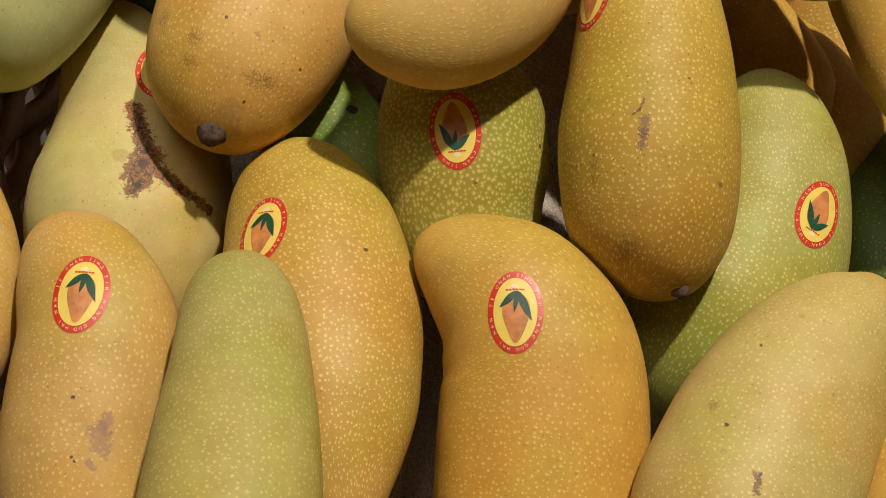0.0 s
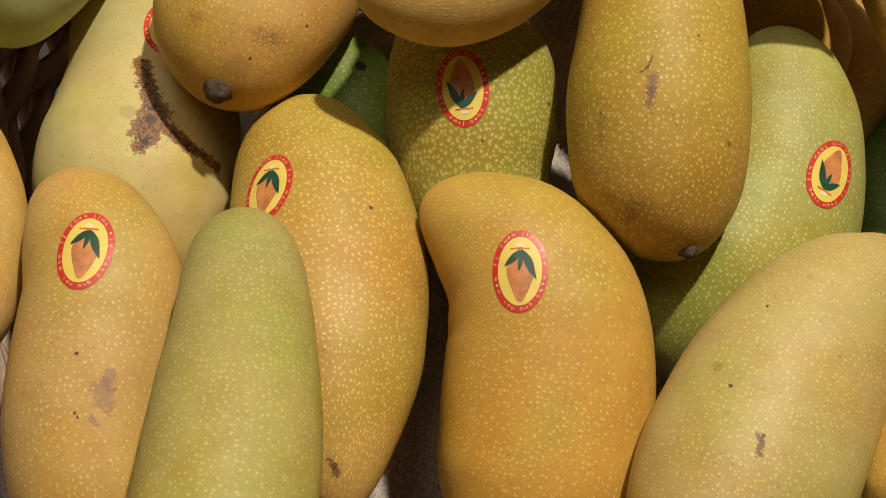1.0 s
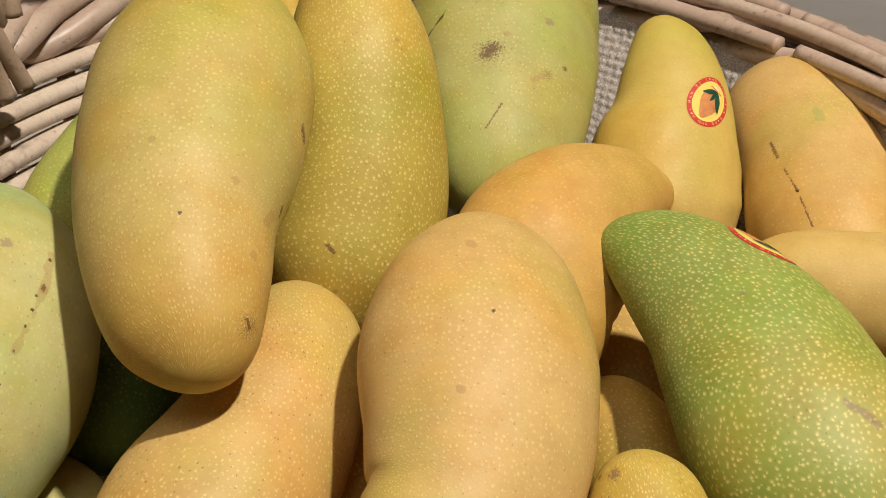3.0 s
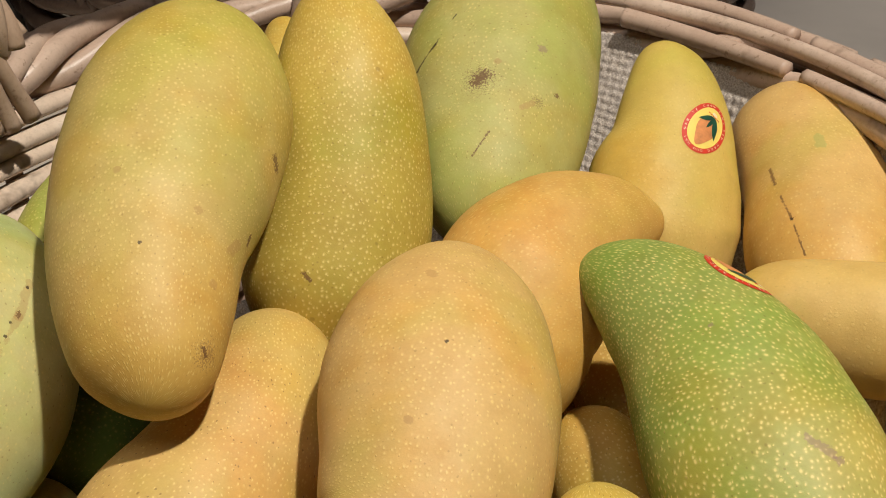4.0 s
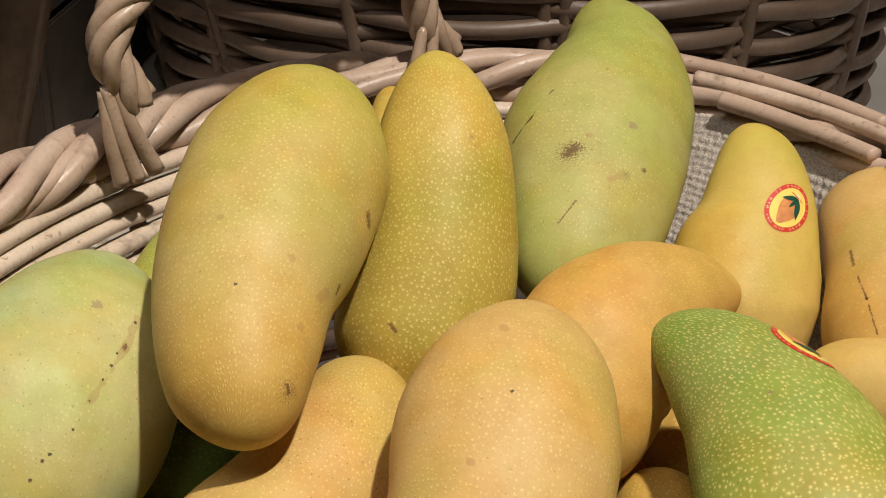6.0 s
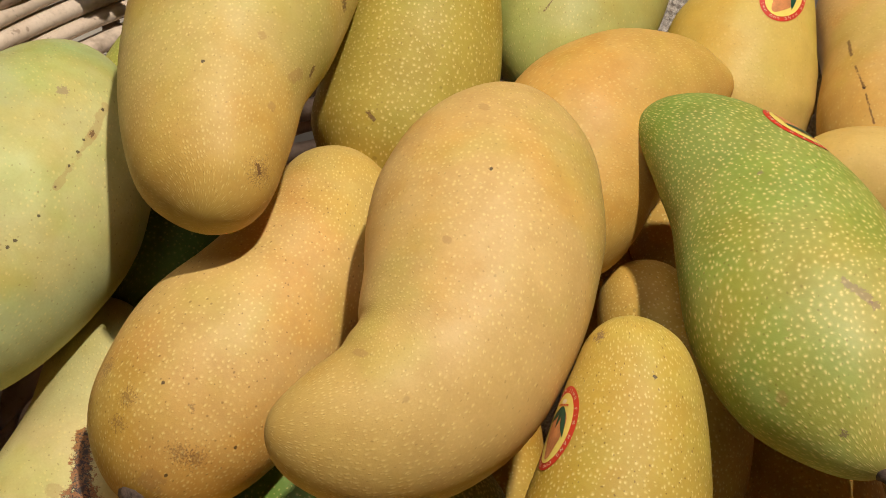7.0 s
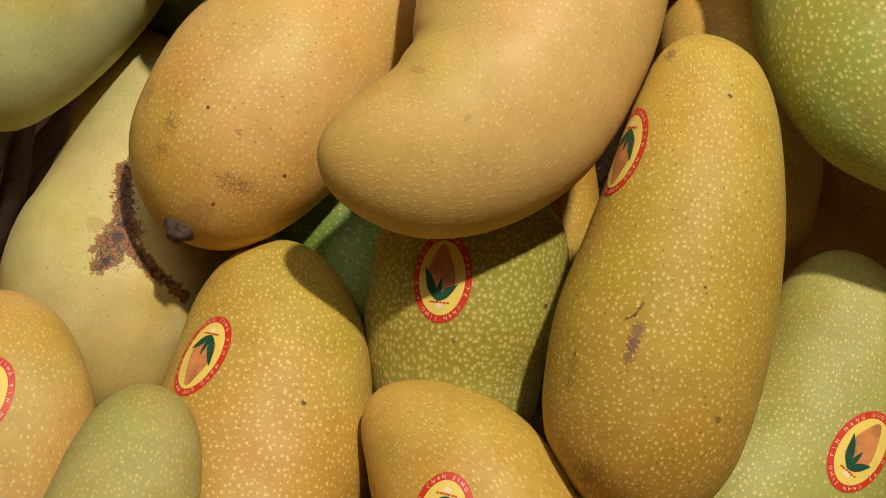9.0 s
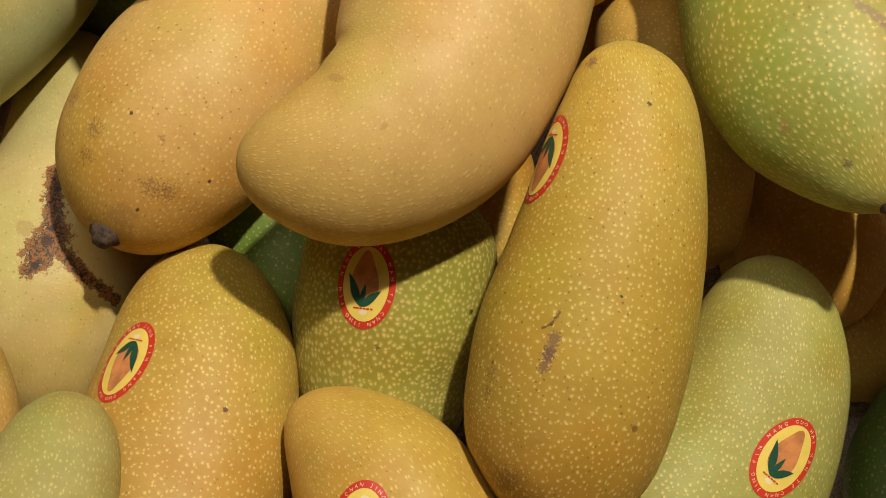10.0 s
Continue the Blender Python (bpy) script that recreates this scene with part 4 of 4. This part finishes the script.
# ---------------------------------------------------------------- the basket
MID, RA, RB = (-0.05, 0.12), 0.27, 0.37


def rim_z(y):
    """The rim is level at the back and drops to the front."""
    s = min(max((0.25 - y) / 0.46, 0), 1)
    return 0.10 - 0.32 * s * s * (3 - 2 * s)


def rim_at(a, out=1.0, dz=0.0):
    x, y = MID[0] + RA * out * math.cos(a), MID[1] + RB * out * math.sin(a)
    return np.array((x, y, rim_z(y) + dz))


basket = tagged(new("wicker_basket"), "round peeled-willow basket with twisted rim and handle", "basket")
basket.location = (MID[0], MID[1], SHELF_Z)


def in_basket(name, verts, faces, material=None, parent=None):
    v = np.array(verts) - np.array(basket.location)
    return linked(name, v, faces, material or CANE, parent or basket)


N = 420
turn = np.linspace(0, 2 * np.pi, N, endpoint=False)
for k in range(7):
    ph = 2 * np.pi * k / 7
    path, thickness = [], []
    for a in turn:
        w = 9 * a - 5.5 * math.sin(a - 0.87) + ph + 0.4 * math.sin(5 * a + 2.1 * k) + 0.25 * math.sin(13 * a + k)
        d = 0.0105 + 0.0016 * math.sin(7 * a + 1.7 * k)
        path.append(rim_at(a, 1.0 + d / 0.26 * math.cos(w), d * math.sin(w)))
        knot_ = math.exp(-((math.sin(6 * a + 2.6 * k) - 0.995) / 0.004) ** 2)
        thickness.append(0.0062 + 0.0006 * math.sin(3 * a + 2.3 * k) + 0.0007 * math.sin(1.0 * k * 2.9) + 0.0006 * knot_)
    in_basket("rim_strand", *tube(path, thickness, 9, closed=True))
stakes = 40
# a band of smooth parallel canes under the rim, then the weave
for row in range(5):
    path = [rim_at(a, 0.957 - 0.008 * row + 0.004 * math.sin(3 * a + row), -0.0165 - 0.0108 * row + 0.0012 * math.sin(4 * a + 1.9 * row)) for a in turn]
    in_basket("band_cane", *tube(path, 0.0058 + 0.0005 * math.sin(2.4 * row), 8, closed=True, flat=0.8), CANE_PALE)
for row in range(16):
    dz = -0.072 - 0.0122 * row
    path = []
    for a in turn:
        z = rim_at(a, 1.0, dz)
        z[2] = max(z[2], SHELF_Z + 0.012)
        f = 0.93 - 0.007 * row
        wav = 0.006 * math.cos(stakes / 2 * a + math.pi * row)
        path.append((MID[0] + (RA * f + wav) * math.cos(a), MID[1] + (RB * f + wav) * math.sin(a), z[2]))
    in_basket("weaver", *tube(path, 0.0066, 7, closed=True))
for k in range(stakes):
    a = 2 * np.pi * (k + 0.5) / stakes
    top, low = rim_at(a), rim_at(a, 0.83)
    low[2] = SHELF_Z + 0.006
    in_basket("stake", *tube(spline([top, (top * 0.5 + low * 0.5), low], 12), 0.005, 7))
v, f = [], []
ring = [(MID[0] + RA * 0.84 * math.cos(a), MID[1] + RB * 0.84 * math.sin(a)) for a in turn[::6]]
v = [(x, y, SHELF_Z + 0.001) for x, y in ring] + [(x, y, SHELF_Z + 0.012) for x, y in ring]
n = len(ring)
f = [tuple(range(n - 1, -1, -1)), tuple(range(n, 2 * n))] + [(j, (j + 1) % n, n + (j + 1) % n, n + j) for j in range(n)]
in_basket("base", v, f)

# long canes laid side by side along the rim on one side, each in two lengths
for row, phi in enumerate((0.95, 1.5, 2.05, 2.6)):
    for a0, a1 in ((0.02, 0.62 + 0.13 * math.sin(2.3 * row)), (0.66 + 0.13 * math.sin(2.3 * row), 1.30 - 0.07 * row)):
        arc_ = np.linspace(a0, a1, 60)
        path = [rim_at(a, 1 + (0.0185 + 0.001 * math.sin(5 * a + row)) / 0.3 * math.cos(phi), 0.0185 * math.sin(phi) + 0.0012 * math.sin(6 * a + 2 * row)) for a in arc_]
        in_basket("rim_cane", *tube(path, 0.0049 + 0.0006 * np.sin(4 * arc_ + row), 9))

# twisted handle on the rim
ARCH = [(-0.237, 0.331, 0.131), (-0.243, 0.326, 0.146), (-0.247, 0.322, 0.162), (-0.24, 0.329, 0.183), (-0.219, 0.349, 0.204), (-0.188, 0.378, 0.21), (-0.142, 0.424, 0.2), (-0.123, 0.45, 0.187), (-0.11, 0.464, 0.16), (-0.103, 0.47, 0.134), (-0.091, 0.484, 0.116)]
foot_a, foot_b = np.array(ARCH[0]), np.array(ARCH[-1])
arch = spline(ARCH, 150)
tan = np.gradient(arch, axis=0)
tan /= np.linalg.norm(tan, axis=1, keepdims=True)
across = np.cross(foot_b - foot_a, (0, 0, 1.0))
across /= np.linalg.norm(across)
handle = in_basket("handle", *tube(arch, 0.004, 8), CANE_HANDLE)
for k in range(5):
    ph = 2 * np.pi * k / 5
    path = [p + 0.0066 * (math.cos(i * 0.16 + ph) * across + math.sin(i * 0.16 + ph) * np.cross(t, across)) for i, (p, t) in enumerate(zip(arch, tan))]
    in_basket("handle_strand", *tube(path, 0.0048, 8), CANE_HANDLE, handle)

# splayed ends of the handle, tucked into the rim
LEGS = [((-0.251, 0.320, 0.140), (-0.246, 0.322, 0.089)), ((-0.249, 0.319, 0.143), (-0.239, 0.326, 0.090)), ((-0.246, 0.321, 0.145), (-0.231, 0.333, 0.093)),
        ((-0.104, 0.462, 0.136), (-0.112, 0.452, 0.090)), ((-0.098, 0.466, 0.136), (-0.101, 0.460, 0.090))]
for p, q in LEGS:
    p, q = np.array(p), np.array(q)
    in_basket("handle_leg", *tube(spline([p, (p + q) / 2 + (0.0, -0.003, 0.0), q], 14), np.linspace(0.0034, 0.005, 14), 8), CANE_HANDLE, handle)

# ---------------------------------------------------------------- burlap liner
burlap = Tree("burlap")
bn, bf = burlap.noise(60, 3, 0.6), burlap.noise(900, 3, 0.7)
BURLAP = burlap.done(burlap.mix(burlap.ramp(bf, 0.3, 0.7), burlap.mix(bn, (0.74, 0.67, 0.60), (0.54, 0.48, 0.42)), (0.32, 0.275, 0.235)), 0.9, burlap.bump(bf, 0.6, 0.001))


def cloth_z(x, y):
    """The cloth lies under the fruit, rises at the front and climbs to the rim."""
    rho = np.sqrt(((x - MID[0]) / RA) ** 2 + ((y - MID[1]) / RB) ** 2)
    front = np.clip((-0.035 - y) / 0.06, 0, 1)
    inside = 0.4677 * y - 0.0288 * x - 0.0219 - 0.165 + 0.085 * front * front * (3 - 2 * front)
    s = np.clip((0.25 - y) / 0.46, 0, 1)
    rim = 0.10 - 0.32 * s * s * (3 - 2 * s) - 0.002
    up = np.clip((rho - 0.74) / 0.21, 0, 1)
    fold = 0.004 * np.sin(x * 55 + 2 * np.sin(y * 31)) * np.sin(y * 47) + 0.003 * np.sin(np.arctan2(y - MID[1], x - MID[0]) * 17) * up
    return inside + (np.maximum(rim, inside) - inside) * up ** 1.6 + fold


def liner(pitch=0.0047, fine=4):
    """Woven cloth in rings and spokes; each thread rises over one neighbour and dips under the next."""
    rs = np.linspace(0.02, 0.985, 400)
    px, py = MID[0] + RA * rs * math.cos(1.0), MID[1] + RB * rs * math.sin(1.0)
    length = np.r_[0, np.cumsum(np.sqrt(np.diff(px) ** 2 + np.diff(py) ** 2 + np.diff(cloth_z(px, py)) ** 2))]
    rows_ = int(length[-1] / pitch)
    spokes = 2 * int(math.pi * (RA + RB) / 2 * 2 * 0.9 / pitch / 2)
    v = np.linspace(0, rows_, rows_ * fine + 1)
    u = np.arange(spokes * fine) / fine
    rho = np.interp(v / rows_ * length[-1], length, rs)
    gr, gu = np.meshgrid(rho, u / spokes * 2 * np.pi, indexing="ij")
    wob = 0.25 * np.sin(gr * 40 + gu * 9) + 0.2 * np.sin(gu * 31 - gr * 23)
    gv_, gu_ = np.meshgrid(v, u, indexing="ij")
    gu = gu + wob * 0.6 * 2 * np.pi / spokes
    x, y = MID[0] + RA * gr * np.cos(gu), MID[1] + RB * gr * np.sin(gu)
    p = np.stack([x, y, cloth_z(x, y)], -1)
    du = np.roll(p, -1, 1) - np.roll(p, 1, 1)
    n = np.cross(du, np.gradient(p, axis=0))
    n /= np.linalg.norm(n, axis=-1, keepdims=True) + 1e-12
    n *= np.sign(n[..., 2:3])
    par = (np.floor(gu_) + np.floor(gv_)) % 2
    a, b = np.abs(np.sin(gu_ * np.pi)), np.abs(np.sin(gv_ * np.pi))
    h = np.where(par > 0.5, a ** 0.7 * (0.35 + 0.65 * b ** 0.5), b ** 0.7 * (0.35 + 0.65 * a ** 0.5))
    p = p + n * (0.0015 * h * (0.8 + 0.4 * np.sin(np.floor(gu_) * 12.9) * np.sin(np.floor(gv_) * 7.7)))[..., None]
    # the cloth hangs down on one side, so that the wicker shows there
    keep = (x > -0.03 + 0.02 * np.sin(y * 60)) | (gr < 0.7) | (y < 0.02)
    number = -np.ones(x.shape, int)
    number[keep] = np.arange(keep.sum())
    nxt = np.roll(number, -1, 1)
    q = np.stack([number[:-1], nxt[:-1], nxt[1:], number[1:]], -1).reshape(-1, 4)
    return p[keep], q[(q >= 0).all(1)].tolist()


tagged(linked("burlap_liner", *liner(), BURLAP), "grey-brown coarse burlap cloth lining the wicker basket", "cloth")

# ---------------------------------------------------------------- behind the basket
POST_TURN = 0.13


def rear_basket():
    ob = tagged(new("wicker_basket"), "darker brown empty wicker basket standing behind", "basket")
    base = np.array((-0.07, 0.86, -0.03))
    ob.location = base
    a_, b_ = 0.29, 0.24
    rows_, posts = 31, 14
    t = np.linspace(0, 2 * np.pi, 280, endpoint=False)
    for r in range(rows_):
        z = 0.010 + r * 0.0117
        grow = 1 + 0.0065 * r
        path, thickness = [], []
        for q in t:
            wav = 0.009 * math.cos(posts / 2 * (q - POST_TURN) + math.pi * r) + 0.0015 * math.sin(9 * q + 2.7 * r)
            path.append(((a_ * grow + wav) * math.cos(q), (b_ * grow + wav) * math.sin(q), z + 0.0014 * math.sin(5 * q + 1.3 * r) + 0.0012 * math.sin(14 * q + 2.1 * r)))
            thickness.append(0.0071 + 0.0008 * math.sin(3 * q + 1.7 * r))
        linked("weaver", *tube(path, thickness, 7, closed=True), CANE_DARK, ob)
    # stakes stand in pairs that cross as they rise
    for k in range(posts):
        q = 2 * np.pi * (k + 0.5) / posts + POST_TURN
        for side in (-1, 1):
            path = []
            for h in np.linspace(0, 1, 14):
                w = q + side * 0.022 * math.cos(h * 7 + k)
                g = 1 + 0.2 * h + 0.012 * side * math.sin(h * 7 + k)
                path.append((a_ * g * math.cos(w), b_ * g * math.sin(w), 0.36 * h))
            linked("stake", *tube(path, 0.0058, 7), CANE_DARK, ob)
    linked("base", *tube([(0, 0, 0.001), (0, 0, 0.012)], 0.235, 40), CANE_DARK, ob)
    return ob


rear_basket()


def filler_crate(x0, y0, z0, x1, y1, height, rows=5):
    """A made-up crate of dark boards nailed to four corner posts."""
    ob = tagged(new("filler_crate"), "dark board crate added to fill the dark background", "crate")
    ob.location = (x0, y0, z0)
    w, d = x1 - x0, y1 - y0
    step = height / rows
    for k in range(rows):
        lo, hi = k * step + 0.003, (k + 1) * step - 0.003
        for y in (0.0, d - 0.016):
            linked("board", *box(0, y, lo, w, y + 0.016, hi, 0.002), DARK, ob, smooth=False)
        for x in (0.0, w - 0.016):
            linked("board", *box(x, 0.017, lo, x + 0.016, d - 0.017, hi, 0.002), DARK, ob, smooth=False)
    for x in (0.018, w - 0.048):
        for y in (0.018, d - 0.048):
            linked("corner_post", *box(x, y, 0.001, x + 0.03, y + 0.03, height - 0.004, 0.002), DARK, ob, smooth=False)
    linked("base", *box(0.05, 0.018, 0.004, w - 0.05, d - 0.018, 0.02, 0.002), DARK, ob, smooth=False)
    return ob


# added here only to keep the left background dark
filler_crate(-0.95, 0.62, -0.031, -0.40, 1.1, 0.53)
leaning = tagged(linked("wooden_post", *box(-0.014, -0.018, 0.0, 0.014, 0.018, 0.6), plain("old_brown_wood", (0.17, 0.11, 0.07), 0.6, 0.2, 30)), "brown wooden post of the display stand", "post")
leaning.matrix_world = pose(-0.435, 0.61, -0.031, 0, 15, 0)
# clear price clip on the handle
clear = Tree("clear_plastic")
CLEAR = clear.done((0.9, 0.9, 0.9), 0.12, None, Transmission_Weight=0.85, IOR=1.45)
top = np.array(ARCH[6])
along_ = (np.array(ARCH[7]) - np.array(ARCH[5])) / np.linalg.norm(np.array(ARCH[7]) - np.array(ARCH[5]))
ring_ = [top + 0.0165 * (math.cos(q) * across + math.sin(q) * np.array((0, 0, 1.0))) for q in np.linspace(-0.6, 3.8, 22)]
v = [p + along_ * w for w in (-0.011, 0.011) for p in ring_] + [p + (p - top) / 0.0165 * 0.0012 + along_ * w for w in (-0.011, 0.011) for p in ring_]
f = []
for j in range(21):
    f += [(j, j + 1, 23 + j, 22 + j), (44 + j, 66 + j, 67 + j, 45 + j), (j, 44 + j, 45 + j, j + 1), (22 + j, 23 + j, 67 + j, 66 + j)]
f += [(0, 22, 66, 44), (21, 65, 87, 43)]
tagged(linked("price_clip", v, f, CLEAR), "clear plastic price clip on the basket handle", "clip")

setting("shelf_front", box(-1.2, -0.6, SHELF_Z - 0.04, 1.2, 0.5, SHELF_Z), WOOD, "brown wooden display shelf under the basket", "shelf")
setting("shelf_back", box(-1.2, 0.5, -0.07, 1.2, 1.3, -0.031), TILE, "pale display step behind the basket", "shelf")

# ---------------------------------------------------------------- stickers and stems
def outline(kind, n=40):
    """Flat outlines on a sticker, in shares of its half width and half height."""
    a = np.linspace(0, 2 * np.pi, n, endpoint=False)
    if kind == "oval":
        return np.stack([np.cos(a), np.sin(a)], 1)
    # a mango: broad shoulders and a blunt point below
    r = 1 + 0.1 * np.cos(a - 0.8) + 0.07 * np.sin(3 * a)
    return np.stack([0.55 * np.cos(a) * r * (0.82 + 0.18 * np.sin(a)), -0.17 + 0.58 * np.sin(a) * r], 1)


def leaf(base, tip, width):
    base, tip = np.array(base), np.array(tip)
    across = np.array((-(tip - base)[1], (tip - base)[0])) / np.linalg.norm(tip - base)
    s = np.linspace(0, 1, 9)
    bow = width * np.sin(np.pi * s ** 0.85)
    line = base + s[:, None] * (tip - base)
    return np.vstack([line + bow[:, None] * across, (line - bow[:, None] * across)[-2:0:-1]])


def laid(key, centre, up, view, flat, lift, size=(0.0105, 0.0158)):
    """Puts flat sticker points on the skin of a mango."""
    tree, mid = TREES[key]
    place = tree.find_nearest(Vector(centre) - mid)
    hit = tree.ray_cast(Vector(centre) - mid + Vector(view) * 0.1, -Vector(view))
    spot_, n = (hit[0], hit[1]) if hit[0] is not None and (hit[0] - place[0]).length < 0.02 else (place[0], place[1])
    n = n.normalized()
    upv = (Vector(up) - n * n.dot(Vector(up))).normalized()
    right = upv.cross(n)
    out = []
    for u, w in flat:
        q = spot_ + right * (u * size[0]) + upv * (w * size[1])
        h = tree.ray_cast(q + n * 0.03, -n)
        out.append(tuple((h[0] if h[0] is not None else q) + n * lift))
    return out


def patch(name, key, at, rim, lift, material, parent, rings=6, label=""):
    mid = rim.mean(0)
    flat = [mid] + [mid + (q - mid) * (k + 1) / rings for k in range(rings) for q in rim]
    n = len(rim)
    faces = [(0, 1 + j, 1 + (j + 1) % n) for j in range(n)]
    for k in range(rings - 1):
        b = 1 + k * n
        faces += [(b + j, b + n + j, b + n + (j + 1) % n, b + (j + 1) % n) for j in range(n)]
    return linked(name, laid(key, *at, flat, lift), faces, material, parent, label)


def glyph(letter):
    """Flat triangles of one capital letter, centred, one unit high."""
    text = bpy.data.curves.new("letter", "FONT")
    text.body, text.resolution_u = letter, 2
    ob = new("letter", text)
    mesh = bpy.data.meshes.new_from_object(ob)
    mesh.calc_loop_triangles()
    v = np.array([q.co[:2] for q in mesh.vertices])
    f = [tuple(t.vertices) for t in mesh.loop_triangles]
    bpy.data.objects.remove(ob)
    bpy.data.curves.remove(text)
    bpy.data.meshes.remove(mesh)
    v = (v - (v.max(0) + v.min(0)) / 2) / 0.7
    return v, f


WORDS = "JING PIN MANG GUO HAI NAN TE CHAN "
GLYPHS = {c: glyph(c) for c in sorted(set(WORDS) - {" "})}


def sticker(key, centre, up, view):
    at = (centre, up, view)
    base = patch("sticker", key, at, outline("oval", 48), 0.00022, RED, FRUIT[key], 8, "red and yellow oval fruit sticker")
    patch("yellow_field", key, at, outline("oval", 40) * (0.79, 0.83), 0.0004, YELLOW, base)
    patch("printed_fruit", key, at, outline("fruit"), 0.00055, ORANGE, base)
    for tip, width in (((-0.56, 0.12), 0.1), ((0.6, -0.22), 0.13), ((-0.03, -0.02), 0.09)):
        patch("printed_leaf", key, at, leaf((0.1, 0.5), tip, width), 0.0007, LEAF, base, 3)
    patch("emblem", key, at, outline("oval", 16) * (0.15, 0.06) + (0.0, 0.62), 0.00055, CREAM, base, 2)
    bars = [np.array([(x0, y), (x0, y + 0.035), (x0 + 0.09, y + 0.035), (x0 + 0.09, y)]) for y in (0.52,) for x0 in (-0.33, -0.21, -0.09, 0.03, 0.15, 0.25)]
    for bar in bars[:6]:
        patch("caption_bar", key, at, bar, 0.0006, RED, base, 1)
    verts, faces = [], []
    for k, ch in enumerate(WORDS):
        if ch == " ":
            continue
        a = math.pi * 0.47 - 2 * math.pi * k / len(WORDS)
        v, f = GLYPHS[ch]
        d = math.pi / 2 - math.atan2(math.sin(a) * 0.0158, math.cos(a) * 0.0105)
        c, s = math.cos(-d), math.sin(-d)
        w = np.stack([(v[:, 0] * c - v[:, 1] * s) * 0.00128 / 0.0105, (v[:, 0] * s + v[:, 1] * c) * 0.00128 / 0.0158], 1) + (0.885 * math.cos(a), 0.91 * math.sin(a))
        n = len(verts)
        verts += w.tolist()
        faces += [tuple(i + n for i in g) for g in f]
    linked("lettering", laid(key, *at, verts, 0.0004), faces, CREAM, base, "cream capital letters round the rim", smooth=False)


for row in STICKERS:
    sticker(*row)


def stem(key, centre, radius):
    tree, mid = TREES[key]
    p, n, _, _ = tree.find_nearest(Vector(centre) - mid)
    side = n.orthogonal().normalized()
    other = n.cross(side)
    verts, faces = [], []
    levels = [(-0.35, 1.25), (0.12, 1.15), (0.35, 0.8), (0.75, 0.62), (0.85, 0.35)]
    for h, w in levels:
        for j in range(14):
            a = 2 * math.pi * j / 14
            r = radius * w * (1 + 0.28 * noise.noise(Vector((math.cos(a) * 2, math.sin(a) * 2, h * 3)) + p * 50))
            verts.append(tuple(p + side * math.cos(a) * r + other * math.sin(a) * r + n * h * radius))
    for k in range(len(levels) - 1):
        faces += [(k * 14 + j, k * 14 + (j + 1) % 14, (k + 1) * 14 + (j + 1) % 14, (k + 1) * 14 + j) for j in range(14)]
    faces.append(tuple((len(levels) - 1) * 14 + j for j in range(14)))
    linked("stem", verts, faces, STEM, FRUIT[key], "dry dark brown stem nub")


for row in STEMS:
    stem(*row)
